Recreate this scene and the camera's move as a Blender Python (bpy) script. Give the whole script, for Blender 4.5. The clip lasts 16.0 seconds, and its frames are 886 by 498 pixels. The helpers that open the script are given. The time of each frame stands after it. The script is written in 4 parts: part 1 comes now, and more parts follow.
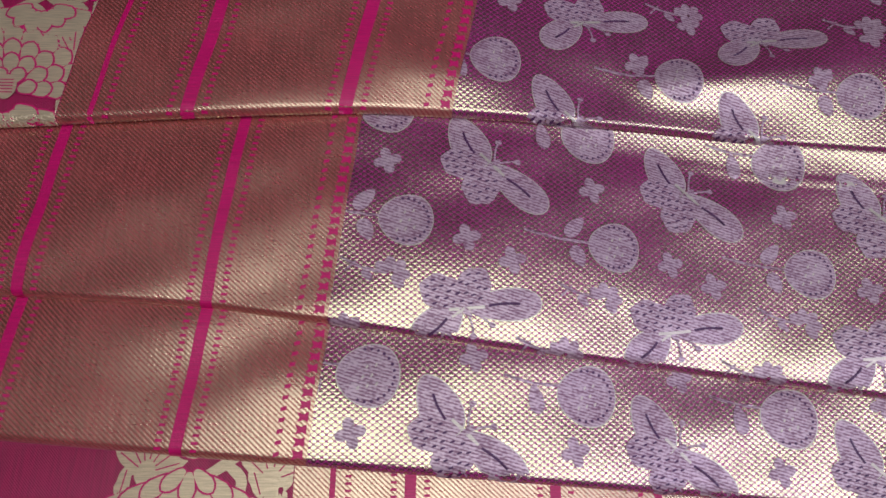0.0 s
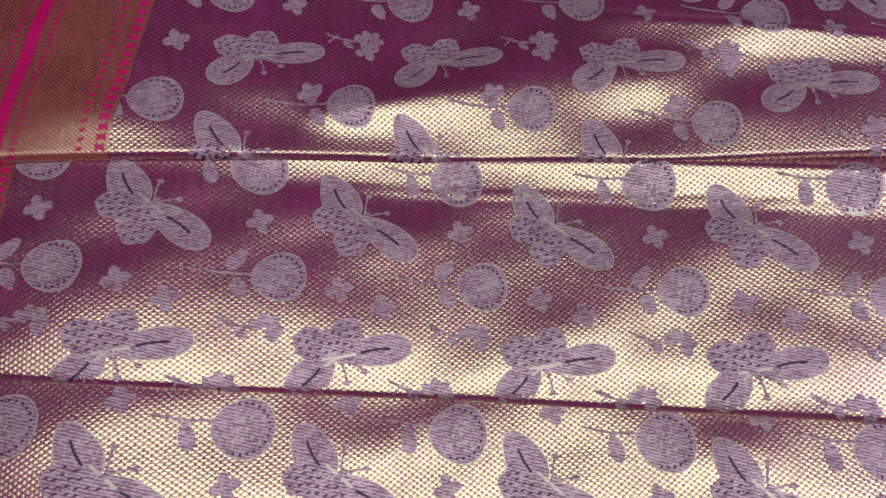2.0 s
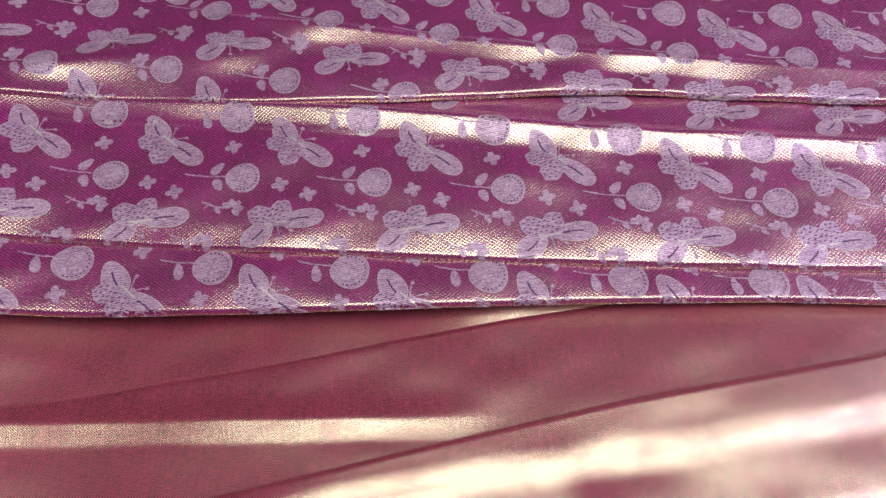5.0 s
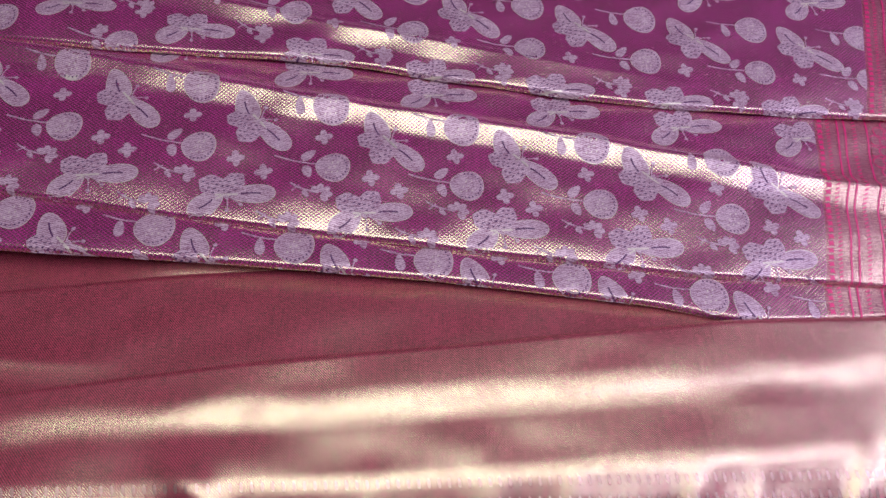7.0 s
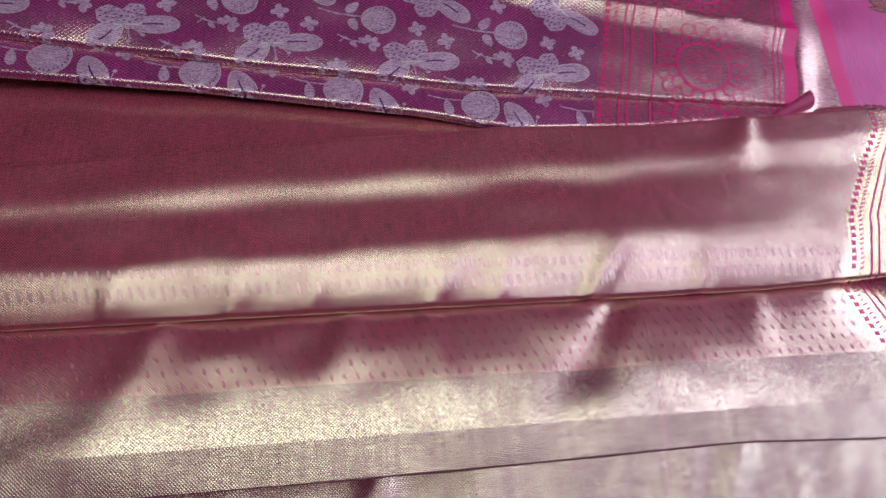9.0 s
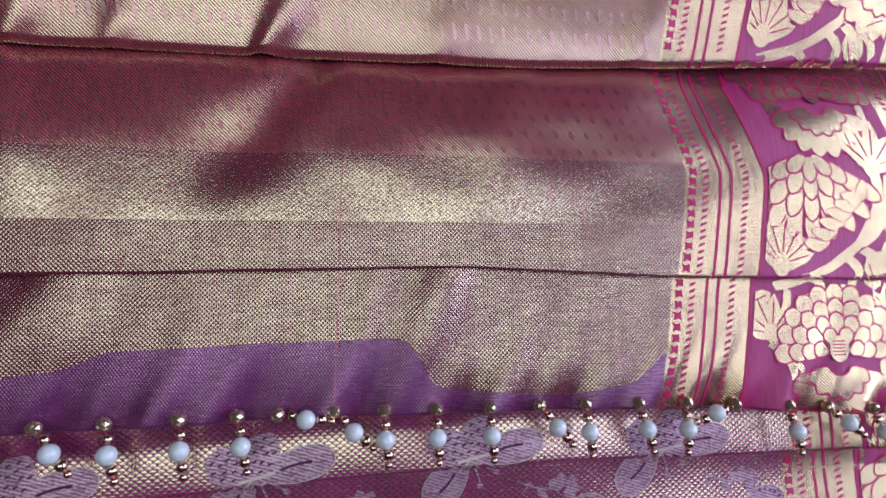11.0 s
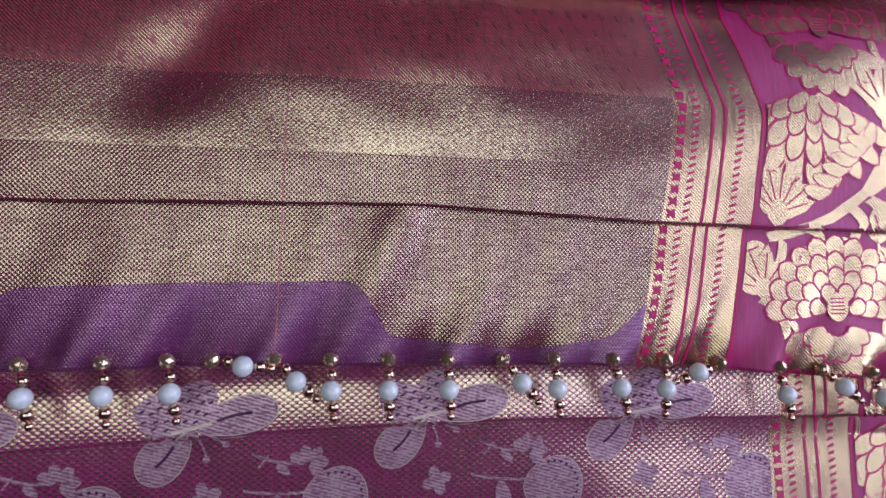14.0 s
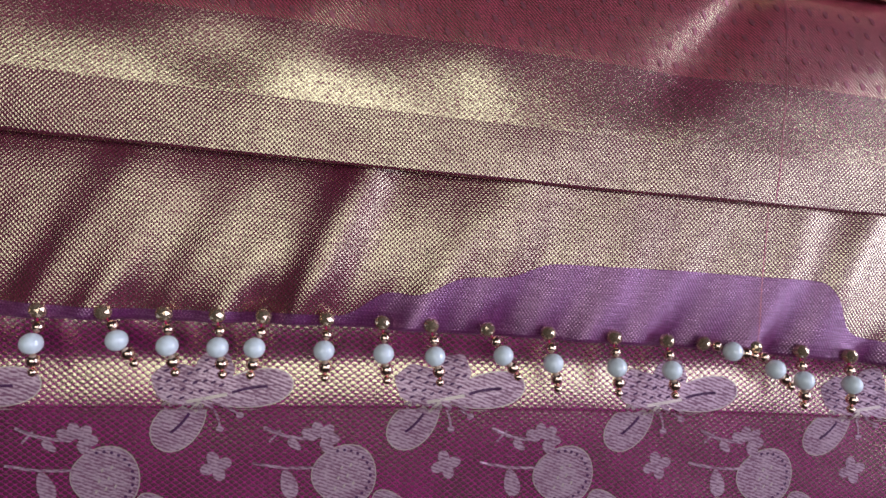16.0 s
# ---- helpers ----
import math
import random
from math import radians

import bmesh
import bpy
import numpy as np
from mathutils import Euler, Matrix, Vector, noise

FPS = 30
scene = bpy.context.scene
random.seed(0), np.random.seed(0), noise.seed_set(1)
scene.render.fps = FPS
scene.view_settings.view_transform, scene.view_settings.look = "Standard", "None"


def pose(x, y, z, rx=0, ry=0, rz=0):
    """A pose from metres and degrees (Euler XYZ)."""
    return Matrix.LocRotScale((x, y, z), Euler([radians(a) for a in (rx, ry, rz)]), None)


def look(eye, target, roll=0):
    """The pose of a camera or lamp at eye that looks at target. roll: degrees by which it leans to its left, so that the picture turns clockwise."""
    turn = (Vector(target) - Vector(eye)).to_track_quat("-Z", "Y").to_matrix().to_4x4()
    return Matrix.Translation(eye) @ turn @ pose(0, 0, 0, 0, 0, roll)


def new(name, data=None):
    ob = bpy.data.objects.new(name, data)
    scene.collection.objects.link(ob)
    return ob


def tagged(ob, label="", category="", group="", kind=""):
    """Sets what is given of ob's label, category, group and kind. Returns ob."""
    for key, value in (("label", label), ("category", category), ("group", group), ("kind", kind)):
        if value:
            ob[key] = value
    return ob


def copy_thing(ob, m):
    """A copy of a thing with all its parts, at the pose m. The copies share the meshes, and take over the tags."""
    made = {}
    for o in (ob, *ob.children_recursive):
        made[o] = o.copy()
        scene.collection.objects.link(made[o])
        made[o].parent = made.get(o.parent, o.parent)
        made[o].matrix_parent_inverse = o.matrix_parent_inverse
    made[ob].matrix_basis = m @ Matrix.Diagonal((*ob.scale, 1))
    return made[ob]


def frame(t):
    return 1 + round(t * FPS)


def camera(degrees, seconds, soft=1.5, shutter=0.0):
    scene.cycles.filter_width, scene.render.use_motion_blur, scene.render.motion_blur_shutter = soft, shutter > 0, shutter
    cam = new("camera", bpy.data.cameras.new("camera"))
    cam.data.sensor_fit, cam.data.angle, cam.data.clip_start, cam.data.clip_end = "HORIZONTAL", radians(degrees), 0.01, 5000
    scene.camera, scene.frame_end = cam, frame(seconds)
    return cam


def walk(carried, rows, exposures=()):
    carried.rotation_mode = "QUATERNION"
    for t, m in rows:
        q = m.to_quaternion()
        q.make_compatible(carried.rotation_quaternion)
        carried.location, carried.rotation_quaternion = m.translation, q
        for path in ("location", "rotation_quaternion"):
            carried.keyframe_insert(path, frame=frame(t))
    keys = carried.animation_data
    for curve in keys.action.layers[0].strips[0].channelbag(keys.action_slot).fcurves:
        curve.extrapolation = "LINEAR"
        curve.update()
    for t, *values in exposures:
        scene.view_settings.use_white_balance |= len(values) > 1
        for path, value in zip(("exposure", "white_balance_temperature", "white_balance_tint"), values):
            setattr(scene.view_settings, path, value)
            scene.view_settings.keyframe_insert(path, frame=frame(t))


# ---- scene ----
cam = camera(71.1, 16.0, soft=1.6)
METRES, EYE, TILT, LEAN, TURN = 1.2, 0.282, -76.4, 4.66, 0.0
ROWS = [
    (0.0, 0.0, 0.0, 0.0, 0.0, 0.0, -0.0),
    (0.5, 0.0343, 0.0006, 0.0007, -0.48, 1.22, -0.06),
    (1.0, 0.0642, 0.0039, 0.0009, -0.97, 0.71, 1.81),
    (1.5, 0.0921, 0.0022, -0.0005, -1.14, 1.69, 3.17),
    (2.0, 0.1121, -0.0026, -0.0007, -1.36, 1.7, 4.41),
    (2.5, 0.1255, -0.0129, -0.0064, -1.62, 2.12, 4.18),
    (3.0, 0.1399, -0.0284, -0.0183, -2.65, 3.42, 3.9),
    (3.5, 0.1593, -0.0491, -0.0423, -3.7, 4.96, 4.68),
    (4.0, 0.191, -0.0859, -0.0839, -3.27, 7.82, 4.01),
    (4.5, 0.2285, -0.1074, -0.1095, -4.41, 10.82, 4.81),
    (7.0, 0.4257, -0.1289, -0.1434, -8.39, 10.24, -0.63),
    (7.5, 0.4459, -0.1331, -0.1576, -10.65, 9.07, 1.22),
    (8.0, 0.462, -0.1377, -0.18, -11.52, 7.96, -0.59),
    (8.5, 0.4867, -0.1391, -0.1924, -12.89, 6.13, 1.03),
    (9.0, 0.5145, -0.1384, -0.2118, -12.65, 5.28, 1.47),
    (9.5, 0.5572, -0.1156, -0.2327, -14.37, 0.51, -0.51),
    (10.0, 0.5977, -0.0988, -0.2383, -15.32, -2.7, -1.65),
    (12.5, 0.6913, -0.0755, -0.2606, -13.81, -8.39, -2.76),
    (13.0, 0.699, -0.0764, -0.2613, -13.99, -7.58, -2.14),
    (13.5, 0.6913, -0.0706, -0.2577, -13.93, -8.22, -2.65),
    (14.0, 0.671, -0.0685, -0.2606, -13.79, -8.75, -3.46),
    (14.5, 0.6462, -0.0654, -0.2592, -12.95, -8.96, -4.36),
    (15.0, 0.6175, -0.0608, -0.2619, -12.65, -9.45, -5.81),
    (15.5, 0.5773, -0.0586, -0.2654, -12.23, -10.09, -7.71),
    (16.0, 0.5337, -0.0558, -0.2685, -10.15, -10.74, -7.53),
]
walk(cam, [(t, pose(0, 0, EYE, TILT, LEAN, TURN) @ pose(METRES * x, METRES * y, METRES * z, 90 + pitch, roll, yaw)) for t, x, y, z, yaw, pitch, roll in ROWS],
     exposures=((0.0, 0.62, 6000, 5), (2.5, 0.40, 6350, 11), (3.5, 0.66, 6300, 12), (4.5, 1.26, 6150, 14), (7.0, 1.04, 6000, 15), (8.5, 0.66, 5850, 17),
                (10.0, 0.18, 5700, 12), (12.5, 0.0, 5880, 20), (13.5, -0.12, 5930, 21), (15.0, 0.15, 6000, 13), (16.0, 0.3, 6200, 12)))

# ---- world and light ----
world = bpy.data.worlds.new("daylight")
scene.world = world
world.use_nodes = True
wn = world.node_tree.nodes
wl = world.node_tree.links
sky = wn.new("ShaderNodeTexSky")
sky.sky_type = "NISHITA"
sky.sun_disc = False
sky.sun_elevation = radians(42)
sky.sun_rotation = radians(75)
wl.new(sky.outputs[0], wn["Background"].inputs[0])
wn["Background"].inputs[1].default_value = 0.1


def area_lamp(name, eye, target, wide, high, watts, colour):
    data = bpy.data.lights.new(name, "AREA")
    data.shape, data.size, data.size_y = "RECTANGLE", wide, high
    data.energy, data.color = watts, colour
    ob = new(name, data)
    ob.matrix_world = look(eye, target)
    return ob


# two overhead fill lamps, added without a known source, and daylight of the side window
area_lamp("overhead_fill_light", (0.50, -0.24, 1.96), (0.50, -0.24, 0), 1.84, 1.04, 10.7, (1.0, 0.96, 0.88))
# added violet fill for the reflections on the right side of the cloth
area_lamp("violet_overhead_fill", (1.95, -0.40, 1.96), (1.95, -0.40, 0), 0.8, 0.9, 6.0, (0.86, 0.74, 1.0))
area_lamp("side_window_light", (2.36, 0.0, 0.72), (0.4, -0.1, 0.2), 1.5, 0.9, 17, (0.80, 0.76, 1.0))


# ---- materials ----
class Tree:
    """Short hand for building node materials."""

    def __init__(self, name):
        self.mat = bpy.data.materials.new(name)
        self.mat.use_nodes = True
        self.nodes, self.links = self.mat.node_tree.nodes, self.mat.node_tree.links
        self.shader = self.nodes["Principled BSDF"]

    def node(self, kind, **sets):
        n = self.nodes.new(kind)
        for key, value in sets.items():
            n.inputs[key].default_value = value
        return n

    def put(self, out, socket):
        self.links.new(out, socket)

    def math(self, op, a, b=None, c=None):
        n = self.nodes.new("ShaderNodeMath")
        n.operation = op
        for i, v in enumerate((a, b, c)):
            if v is None:
                continue
            if isinstance(v, (int, float)):
                n.inputs[i].default_value = v
            else:
                self.links.new(v, n.inputs[i])
        return n.outputs[0]

    def mix(self, f, a, b):
        n = self.nodes.new("ShaderNodeMix")
        n.data_type = "RGBA"
        for i, v in ((0, f), (6, a), (7, b)):
            if isinstance(v, (int, float)):
                n.inputs[i].default_value = v
            elif isinstance(v, tuple):
                n.inputs[i].default_value = (*v, 1)
            else:
                self.links.new(v, n.inputs[i])
        return n.outputs[2]

    def ramp(self, v, lo, hi, a=0.0, b=1.0):
        n = self.nodes.new("ShaderNodeMapRange")
        n.interpolation_type = "SMOOTHSTEP"
        self.links.new(v, n.inputs[0])
        for i, x in ((1, lo), (2, hi), (3, a), (4, b)):
            n.inputs[i].default_value = x
        return n.outputs[0]

    def uv(self):
        n = self.nodes.new("ShaderNodeUVMap")
        n.uv_map = "weave"
        s = self.nodes.new("ShaderNodeSeparateXYZ")
        self.links.new(n.outputs[0], s.inputs[0])
        return n.outputs[0], s.outputs[0], s.outputs[1]

    def noise(self, vec, scale, detail=2.0, stretch=None):
        if stretch:
            m = self.nodes.new("ShaderNodeMapping")
            m.inputs["Scale"].default_value = stretch
            self.links.new(vec, m.inputs[0])
            vec = m.outputs[0]
        n = self.node("ShaderNodeTexNoise", Scale=scale, Detail=detail)
        self.links.new(vec, n.inputs["Vector"])
        return n.outputs[0]

    def bump(self, height, strength, distance):
        n = self.node("ShaderNodeBump", Strength=strength, Distance=distance)
        self.links.new(height, n.inputs["Height"])
        self.links.new(n.outputs[0], self.shader.inputs["Normal"])

    def finish(self, colour=None, metal=None, rough=None):
        for key, v in (("Base Color", colour), ("Metallic", metal), ("Roughness", rough)):
            if v is None:
                continue
            if isinstance(v, tuple):
                self.shader.inputs[key].default_value = (*v, 1)
            elif isinstance(v, (int, float)):
                self.shader.inputs[key].default_value = v
            else:
                self.links.new(v, self.shader.inputs[key])
        return self.mat


TAU = 2 * math.pi


def zari(name, ground, gold, cell=(0.0030, 0.0023), cover=(0.15, 0.55), kind="net", metal=0.85, rough=0.36, sheen=0.2):
    """Silk ground with metal thread woven in: 'net' (small lozenges), 'twill' (fine diagonal ribs) or 'tissue' (fine plain weave)."""
    t = Tree(name)
    vec, u, v = t.uv()
    warp = t.noise(vec, 1.0, 3.0, (900.0, 60.0, 1.0))
    weft = t.noise(vec, 1.0, 3.0, (170.0, 1500.0, 1.0))
    patch = t.noise(vec, 38.0, 3.0)
    if kind == "net":
        a = t.math("ADD", t.math("MULTIPLY", u, TAU / 2 / cell[0]), t.math("MULTIPLY", v, TAU / 2 / cell[1]))
        b = t.math("SUBTRACT", t.math("MULTIPLY", u, TAU / 2 / cell[0]), t.math("MULTIPLY", v, TAU / 2 / cell[1]))
        w = t.math("MULTIPLY", t.math("ABSOLUTE", t.math("SINE", a)), t.math("ABSOLUTE", t.math("SINE", b)))
    elif kind == "twill":
        a = t.math("ADD", t.math("MULTIPLY", u, TAU / cell[0]), t.math("MULTIPLY", v, TAU / cell[1]))
        w = t.math("MULTIPLY_ADD", t.math("SINE", a), 0.5, 0.5)
    elif kind == "speck":
        cells = t.node("ShaderNodeTexVoronoi", Scale=1 / cell[0])
        t.put(vec, cells.inputs["Vector"])
        pick = t.nodes.new("ShaderNodeSeparateColor")
        t.put(cells.outputs["Color"], pick.inputs[0])
        a = t.math("SINE", t.math("MULTIPLY", u, TAU / 0.0018))
        b = t.math("SINE", t.math("MULTIPLY", v, TAU / 0.0016))
        w = t.math("ADD", t.math("MULTIPLY", pick.outputs[0], 0.30), t.math("MULTIPLY", t.noise(vec, 500.0, 2.0), 0.5))
        w = t.math("ADD", w, t.math("MULTIPLY_ADD", t.math("MULTIPLY", a, b), 0.26, 0.20))
    else:
        a = t.math("SINE", t.math("MULTIPLY", u, TAU / cell[0]))
        b = t.math("SINE", t.math("MULTIPLY", v, TAU / cell[1]))
        w = t.math("MULTIPLY_ADD", t.math("MULTIPLY", a, b), 0.5, 0.5)
    thread = t.math("ADD", w, t.math("MULTIPLY", t.math("SUBTRACT", weft, 0.5), {"net": 0.5, "tissue": 0.45, "speck": 0.35}.get(kind, 1.4)))
    mask = t.ramp(thread, cover[0], cover[1])
    mask = t.math("MULTIPLY", mask, t.ramp(patch, 0.25, 0.6, 0.72, 1.0))
    if kind == "speck":
        peaks = t.math("PINGPONG", u, 0.0045)
        mask = t.math("MULTIPLY", mask, t.ramp(t.math("MULTIPLY_ADD", peaks, 1.3, v), -0.2665, -0.2425, 1.0, 0.72))
    if kind == "tissue":
        slub = t.noise(vec, 1.0, 3.0, (330.0, 9.0, 1.0))
        fine = t.noise(vec, 1.0, 2.0, (90.0, 2600.0, 1.0))
        mask = t.math("MULTIPLY", mask, t.math("MULTIPLY", t.ramp(slub, 0.3, 0.62, 0.82, 1.0), t.ramp(fine, 0.3, 0.65, 0.7, 1.0)))
    g2 = t.mix(t.ramp(warp, 0.35, 0.7), ground, tuple(c * 0.72 for c in ground))
    gold2 = t.mix(t.ramp(weft, 0.3, 0.7), gold, tuple(c * 0.8 for c in gold))
    relief = t.math("ADD", w, t.math("MULTIPLY", weft, 0.6))
    if kind == "twill":
        # long thread floats that feather the edge of a highlight
        lean = t.node("ShaderNodeMapping", Rotation=(0, 0, radians(24)), Scale=(620.0, 75.0, 1.0))
        t.put(vec, lean.inputs[0])
        floats = t.node("ShaderNodeTexNoise", Scale=1.0, Detail=2.0)
        t.put(lean.outputs[0], floats.inputs["Vector"])
        relief = t.math("MULTIPLY_ADD", floats.outputs[0], 2.2, relief)
    t.bump(relief, 0.5, {"net": 0.00012, "tissue": 0.00022, "speck": 0.00014}.get(kind, 0.00007))
    t.shader.inputs["Sheen Weight"].default_value = sheen
    t.shader.inputs["Sheen Roughness"].default_value = 0.45
    t.shader.inputs["Sheen Tint"].default_value = (1.0, 0.72, 0.78, 1)
    t.finish(g2, 0.0, 0.5)
    wire = t.node("ShaderNodeBsdfPrincipled", Metallic=1.0)
    t.put(gold2, wire.inputs["Base Color"])
    t.put(t.math("MULTIPLY_ADD", weft, 0.14, rough - 0.07), wire.inputs["Roughness"])
    t.put(t.shader.inputs["Normal"].links[0].from_socket, wire.inputs["Normal"])
    both = t.node("ShaderNodeMixShader")
    t.put(t.math("MULTIPLY", mask, metal), both.inputs[0])
    t.put(t.shader.outputs[0], both.inputs[1])
    t.put(wire.outputs[0], both.inputs[2])
    t.put(both.outputs[0], t.nodes["Material Output"].inputs["Surface"])
    return t.mat


def plain_thread(name, colour, metal=0.0, rough=0.5, vary=0.25):
    t = Tree(name)
    vec, u, v = t.uv()
    weft = t.noise(vec, 1.0, 3.0, (120.0, 1800.0, 1.0))
    grain = t.noise(vec, 900.0, 2.0)
    col = t.mix(t.ramp(weft, 0.3, 0.7), colour, tuple(c * (1 - vary) for c in colour))
    t.bump(t.math("ADD", weft, grain), 0.3, 0.0003)
    return t.finish(col, metal, rough)


GOLD = (0.80, 0.73, 0.47)
MAT_BODY = zari("magenta_brocade", (0.42, 0.018, 0.20), GOLD, cover=(0.06, 0.28), kind="net", metal=0.78, rough=0.25, sheen=0.3)
MAT_GOLD = zari("rose_gold_twill", (0.42, 0.055, 0.095), GOLD, cell=(0.0014, 0.0014), cover=(-0.1, 0.95), kind="twill", metal=0.80, rough=0.235, sheen=0.05)
MAT_TISSUE = zari("gold_tissue", (0.20, 0.022, 0.06), GOLD, cell=(0.0016, 0.0017), cover=(0.36, 0.60), kind="tissue", metal=0.80, rough=0.22, sheen=0.05)
MAT_LATTICE = zari("gold_speckle", (0.24, 0.022, 0.065), GOLD, cell=(0.0006, 0.0006), cover=(0.22, 0.80), kind="speck", metal=0.80, rough=0.22, sheen=0.05)
MAT_PURPLE = zari("purple_silk", (0.17, 0.020, 0.13), (0.70, 0.43, 0.62), cell=(0.0012, 0.0016), cover=(0.25, 0.8), kind="tissue", metal=0.55, rough=0.27)
MAT_BORDER = zari("magenta_border", (0.48, 0.005, 0.16), (0.85, 0.36, 0.58), cell=(0.0011, 0.0011), cover=(0.2, 1.2), kind="tissue", metal=0.28, rough=0.22)
MAT_BAND = zari("gold_border_band", (0.46, 0.11, 0.17), (0.84, 0.74, 0.38), cell=(0.0014, 0.0014), cover=(-0.5, 0.6), kind="twill", metal=0.86, rough=0.23)
MAT_ROSEBAND = zari("rose_border", (0.36, 0.06, 0.12), (0.78, 0.60, 0.42), cell=(0.0014, 0.0014), cover=(-0.4, 1.0), kind="twill", metal=0.62, rough=0.27)
MAT_ORANGE = zari("orange_gold_border", (0.52, 0.10, 0.095), (0.86, 0.68, 0.47), cell=(0.0021, 0.0019), cover=(-0.3, 1.0), kind="twill", metal=0.78, rough=0.29)
MAT_STRIPE = plain_thread("crimson_thread", (0.68, 0.002, 0.15), 0.0, 0.45)
MAT_DARK = plain_thread("dark_purple_thread", (0.09, 0.015, 0.09), 0.0, 0.5)
MAT_GOLDTHREAD = plain_thread("gold_thread", (0.80, 0.62, 0.40), 0.4, 0.36)
MAT_PALEGOLD = plain_thread("pale_gold_thread", (0.74, 0.64, 0.55), 0.4, 0.34)
MAT_ROSE = plain_thread("dull_rose_thread", (0.62, 0.38, 0.33), 0.75, 0.30)
MAT_FLECK = plain_thread("plum_thread", (0.44, 0.15, 0.18), 0.6, 0.30)


def motif_thread():
    """Lavender thread floats, hatched and speckled, over a darker ground."""
    t = Tree("silver_lavender_thread")
    vec, u, v = t.uv()
    weft = t.noise(vec, 1.0, 3.0, (160.0, 1300.0, 1.0))
    speck = t.noise(vec, 1.0, 2.0, (700.0, 900.0, 1.0))
    patch = t.noise(vec, 120.0, 3.0)
    hatch = t.math("MULTIPLY_ADD", t.math("SINE", t.math("ADD", t.math("MULTIPLY", v, TAU / 0.0013), t.math("MULTIPLY", u, TAU / 0.004))), 0.22, 0.5)
    f = t.math("ADD", t.math("MULTIPLY", weft, 0.7), t.math("MULTIPLY", hatch, 0.5))
    f = t.math("ADD", f, t.math("MULTIPLY", t.math("SUBTRACT", speck, 0.5), 0.7))
    f = t.ramp(t.math("ADD", f, t.math("MULTIPLY", t.math("SUBTRACT", patch, 0.5), 0.35)), 0.40, 0.78)
    t.bump(f, 0.6, 0.00012)
    return t.finish(t.mix(f, (0.24, 0.095, 0.16), (0.64, 0.46, 0.53)), t.math("MULTIPLY", f, 0.35), 0.34)


MAT_SILVER = motif_thread()
MAT_CRIMSON = zari("crimson_border", (0.40, 0.0, 0.08), (0.85, 0.3, 0.4), cell=(0.0011, 0.0011), cover=(0.2, 1.2), kind="tissue", metal=0.3, rough=0.30)


def plaster(name, colour):
    t = Tree(name)
    co = t.node("ShaderNodeTexCoord")
    n = t.noise(co.outputs["Object"], 6.0, 6.0)
    t.bump(t.noise(co.outputs["Object"], 60.0, 5.0), 0.2, 0.004)
    return t.finish(t.mix(t.ramp(n, 0.3, 0.7), colour, tuple(c * 0.8 for c in colour)), 0.0, 0.85)


# dark, so that the unseen walls and ceiling give the metal thread little to reflect
MAT_WALL = plaster("warm_plaster", (0.07, 0.05, 0.045))
MAT_FLOOR = plaster("stone_floor", (0.25, 0.2, 0.17))
MAT_WOOD = plaster("dark_wood", (0.16, 0.08, 0.045))


# ---- helpers for cloth ----
def curve(*pairs, soft=7):
    xs, ys = [p[0] for p in pairs], [p[1] for p in pairs]
    fine = np.linspace(xs[0] - 0.05, xs[-1] + 0.05, 600)
    vals = np.interp(fine, xs, ys)
    for _ in range(2):
        vals = np.convolve(np.pad(vals, soft // 2, mode="edge"), np.ones(soft) / soft, mode="valid")
    return lambda x: np.interp(x, fine, vals)


lift = curve((-0.6, 0.09), (-0.2, 0.060), (-0.1, 0.049), (-0.05, 0.044), (0.0, 0.033), (0.05, 0.016), (0.1, 0.004), (0.14, 0.0), (2.0, 0.0), soft=17)


def part(name, bm, material, parent=None, label=""):
    me = bpy.data.meshes.new(name)
    bm.to_mesh(me)
    bm.free()
    me.materials.append(material)
    me.shade_smooth()
    ob = new(name, me)
    ob.parent = parent
    return tagged(ob, label)


def part_np(name, verts, faces, uvs, material, parent=None, label=""):
    """A smooth mesh from arrays: verts (n, 3), faces (m, 3 or 4), uvs (n, 2)."""
    me = bpy.data.meshes.new(name)
    me.from_pydata([tuple(p) for p in verts], [], [tuple(f) for f in faces])
    layer = me.uv_layers.new(name="weave")
    loops = np.empty(len(me.loops), dtype=np.int32)
    me.loops.foreach_get("vertex_index", loops)
    layer.data.foreach_set("uv", np.asarray(uvs, dtype=np.float32)[loops].ravel())
    me.materials.append(material)
    me.shade_smooth()
    me.update()
    ob = new(name, me)
    ob.parent = parent
    return tagged(ob, label)


def ripple(x, y, seed, amp):
    """Soft undulation of laid silk, longer along the folds than across them."""
    r = random.Random(seed)
    z = np.zeros(np.broadcast(x, y).shape)
    for k in range(9):
        lx, ly = r.uniform(0.07, 0.30), r.uniform(0.025, 0.08)
        z = z + np.sin(TAU * (x / lx * r.choice((-1, 1)) + y / ly) + r.uniform(0, TAU)) * ly / 0.05 / 6
    for k in range(6):
        lx, ly = r.uniform(0.05, 0.12), r.uniform(0.03, 0.06)
        z = z + np.sin(TAU * x / lx + r.uniform(0, TAU) + np.sin(y * 60 + k)) * np.sin(TAU * y / ly + r.uniform(0, TAU)) * 0.16
    return amp * z


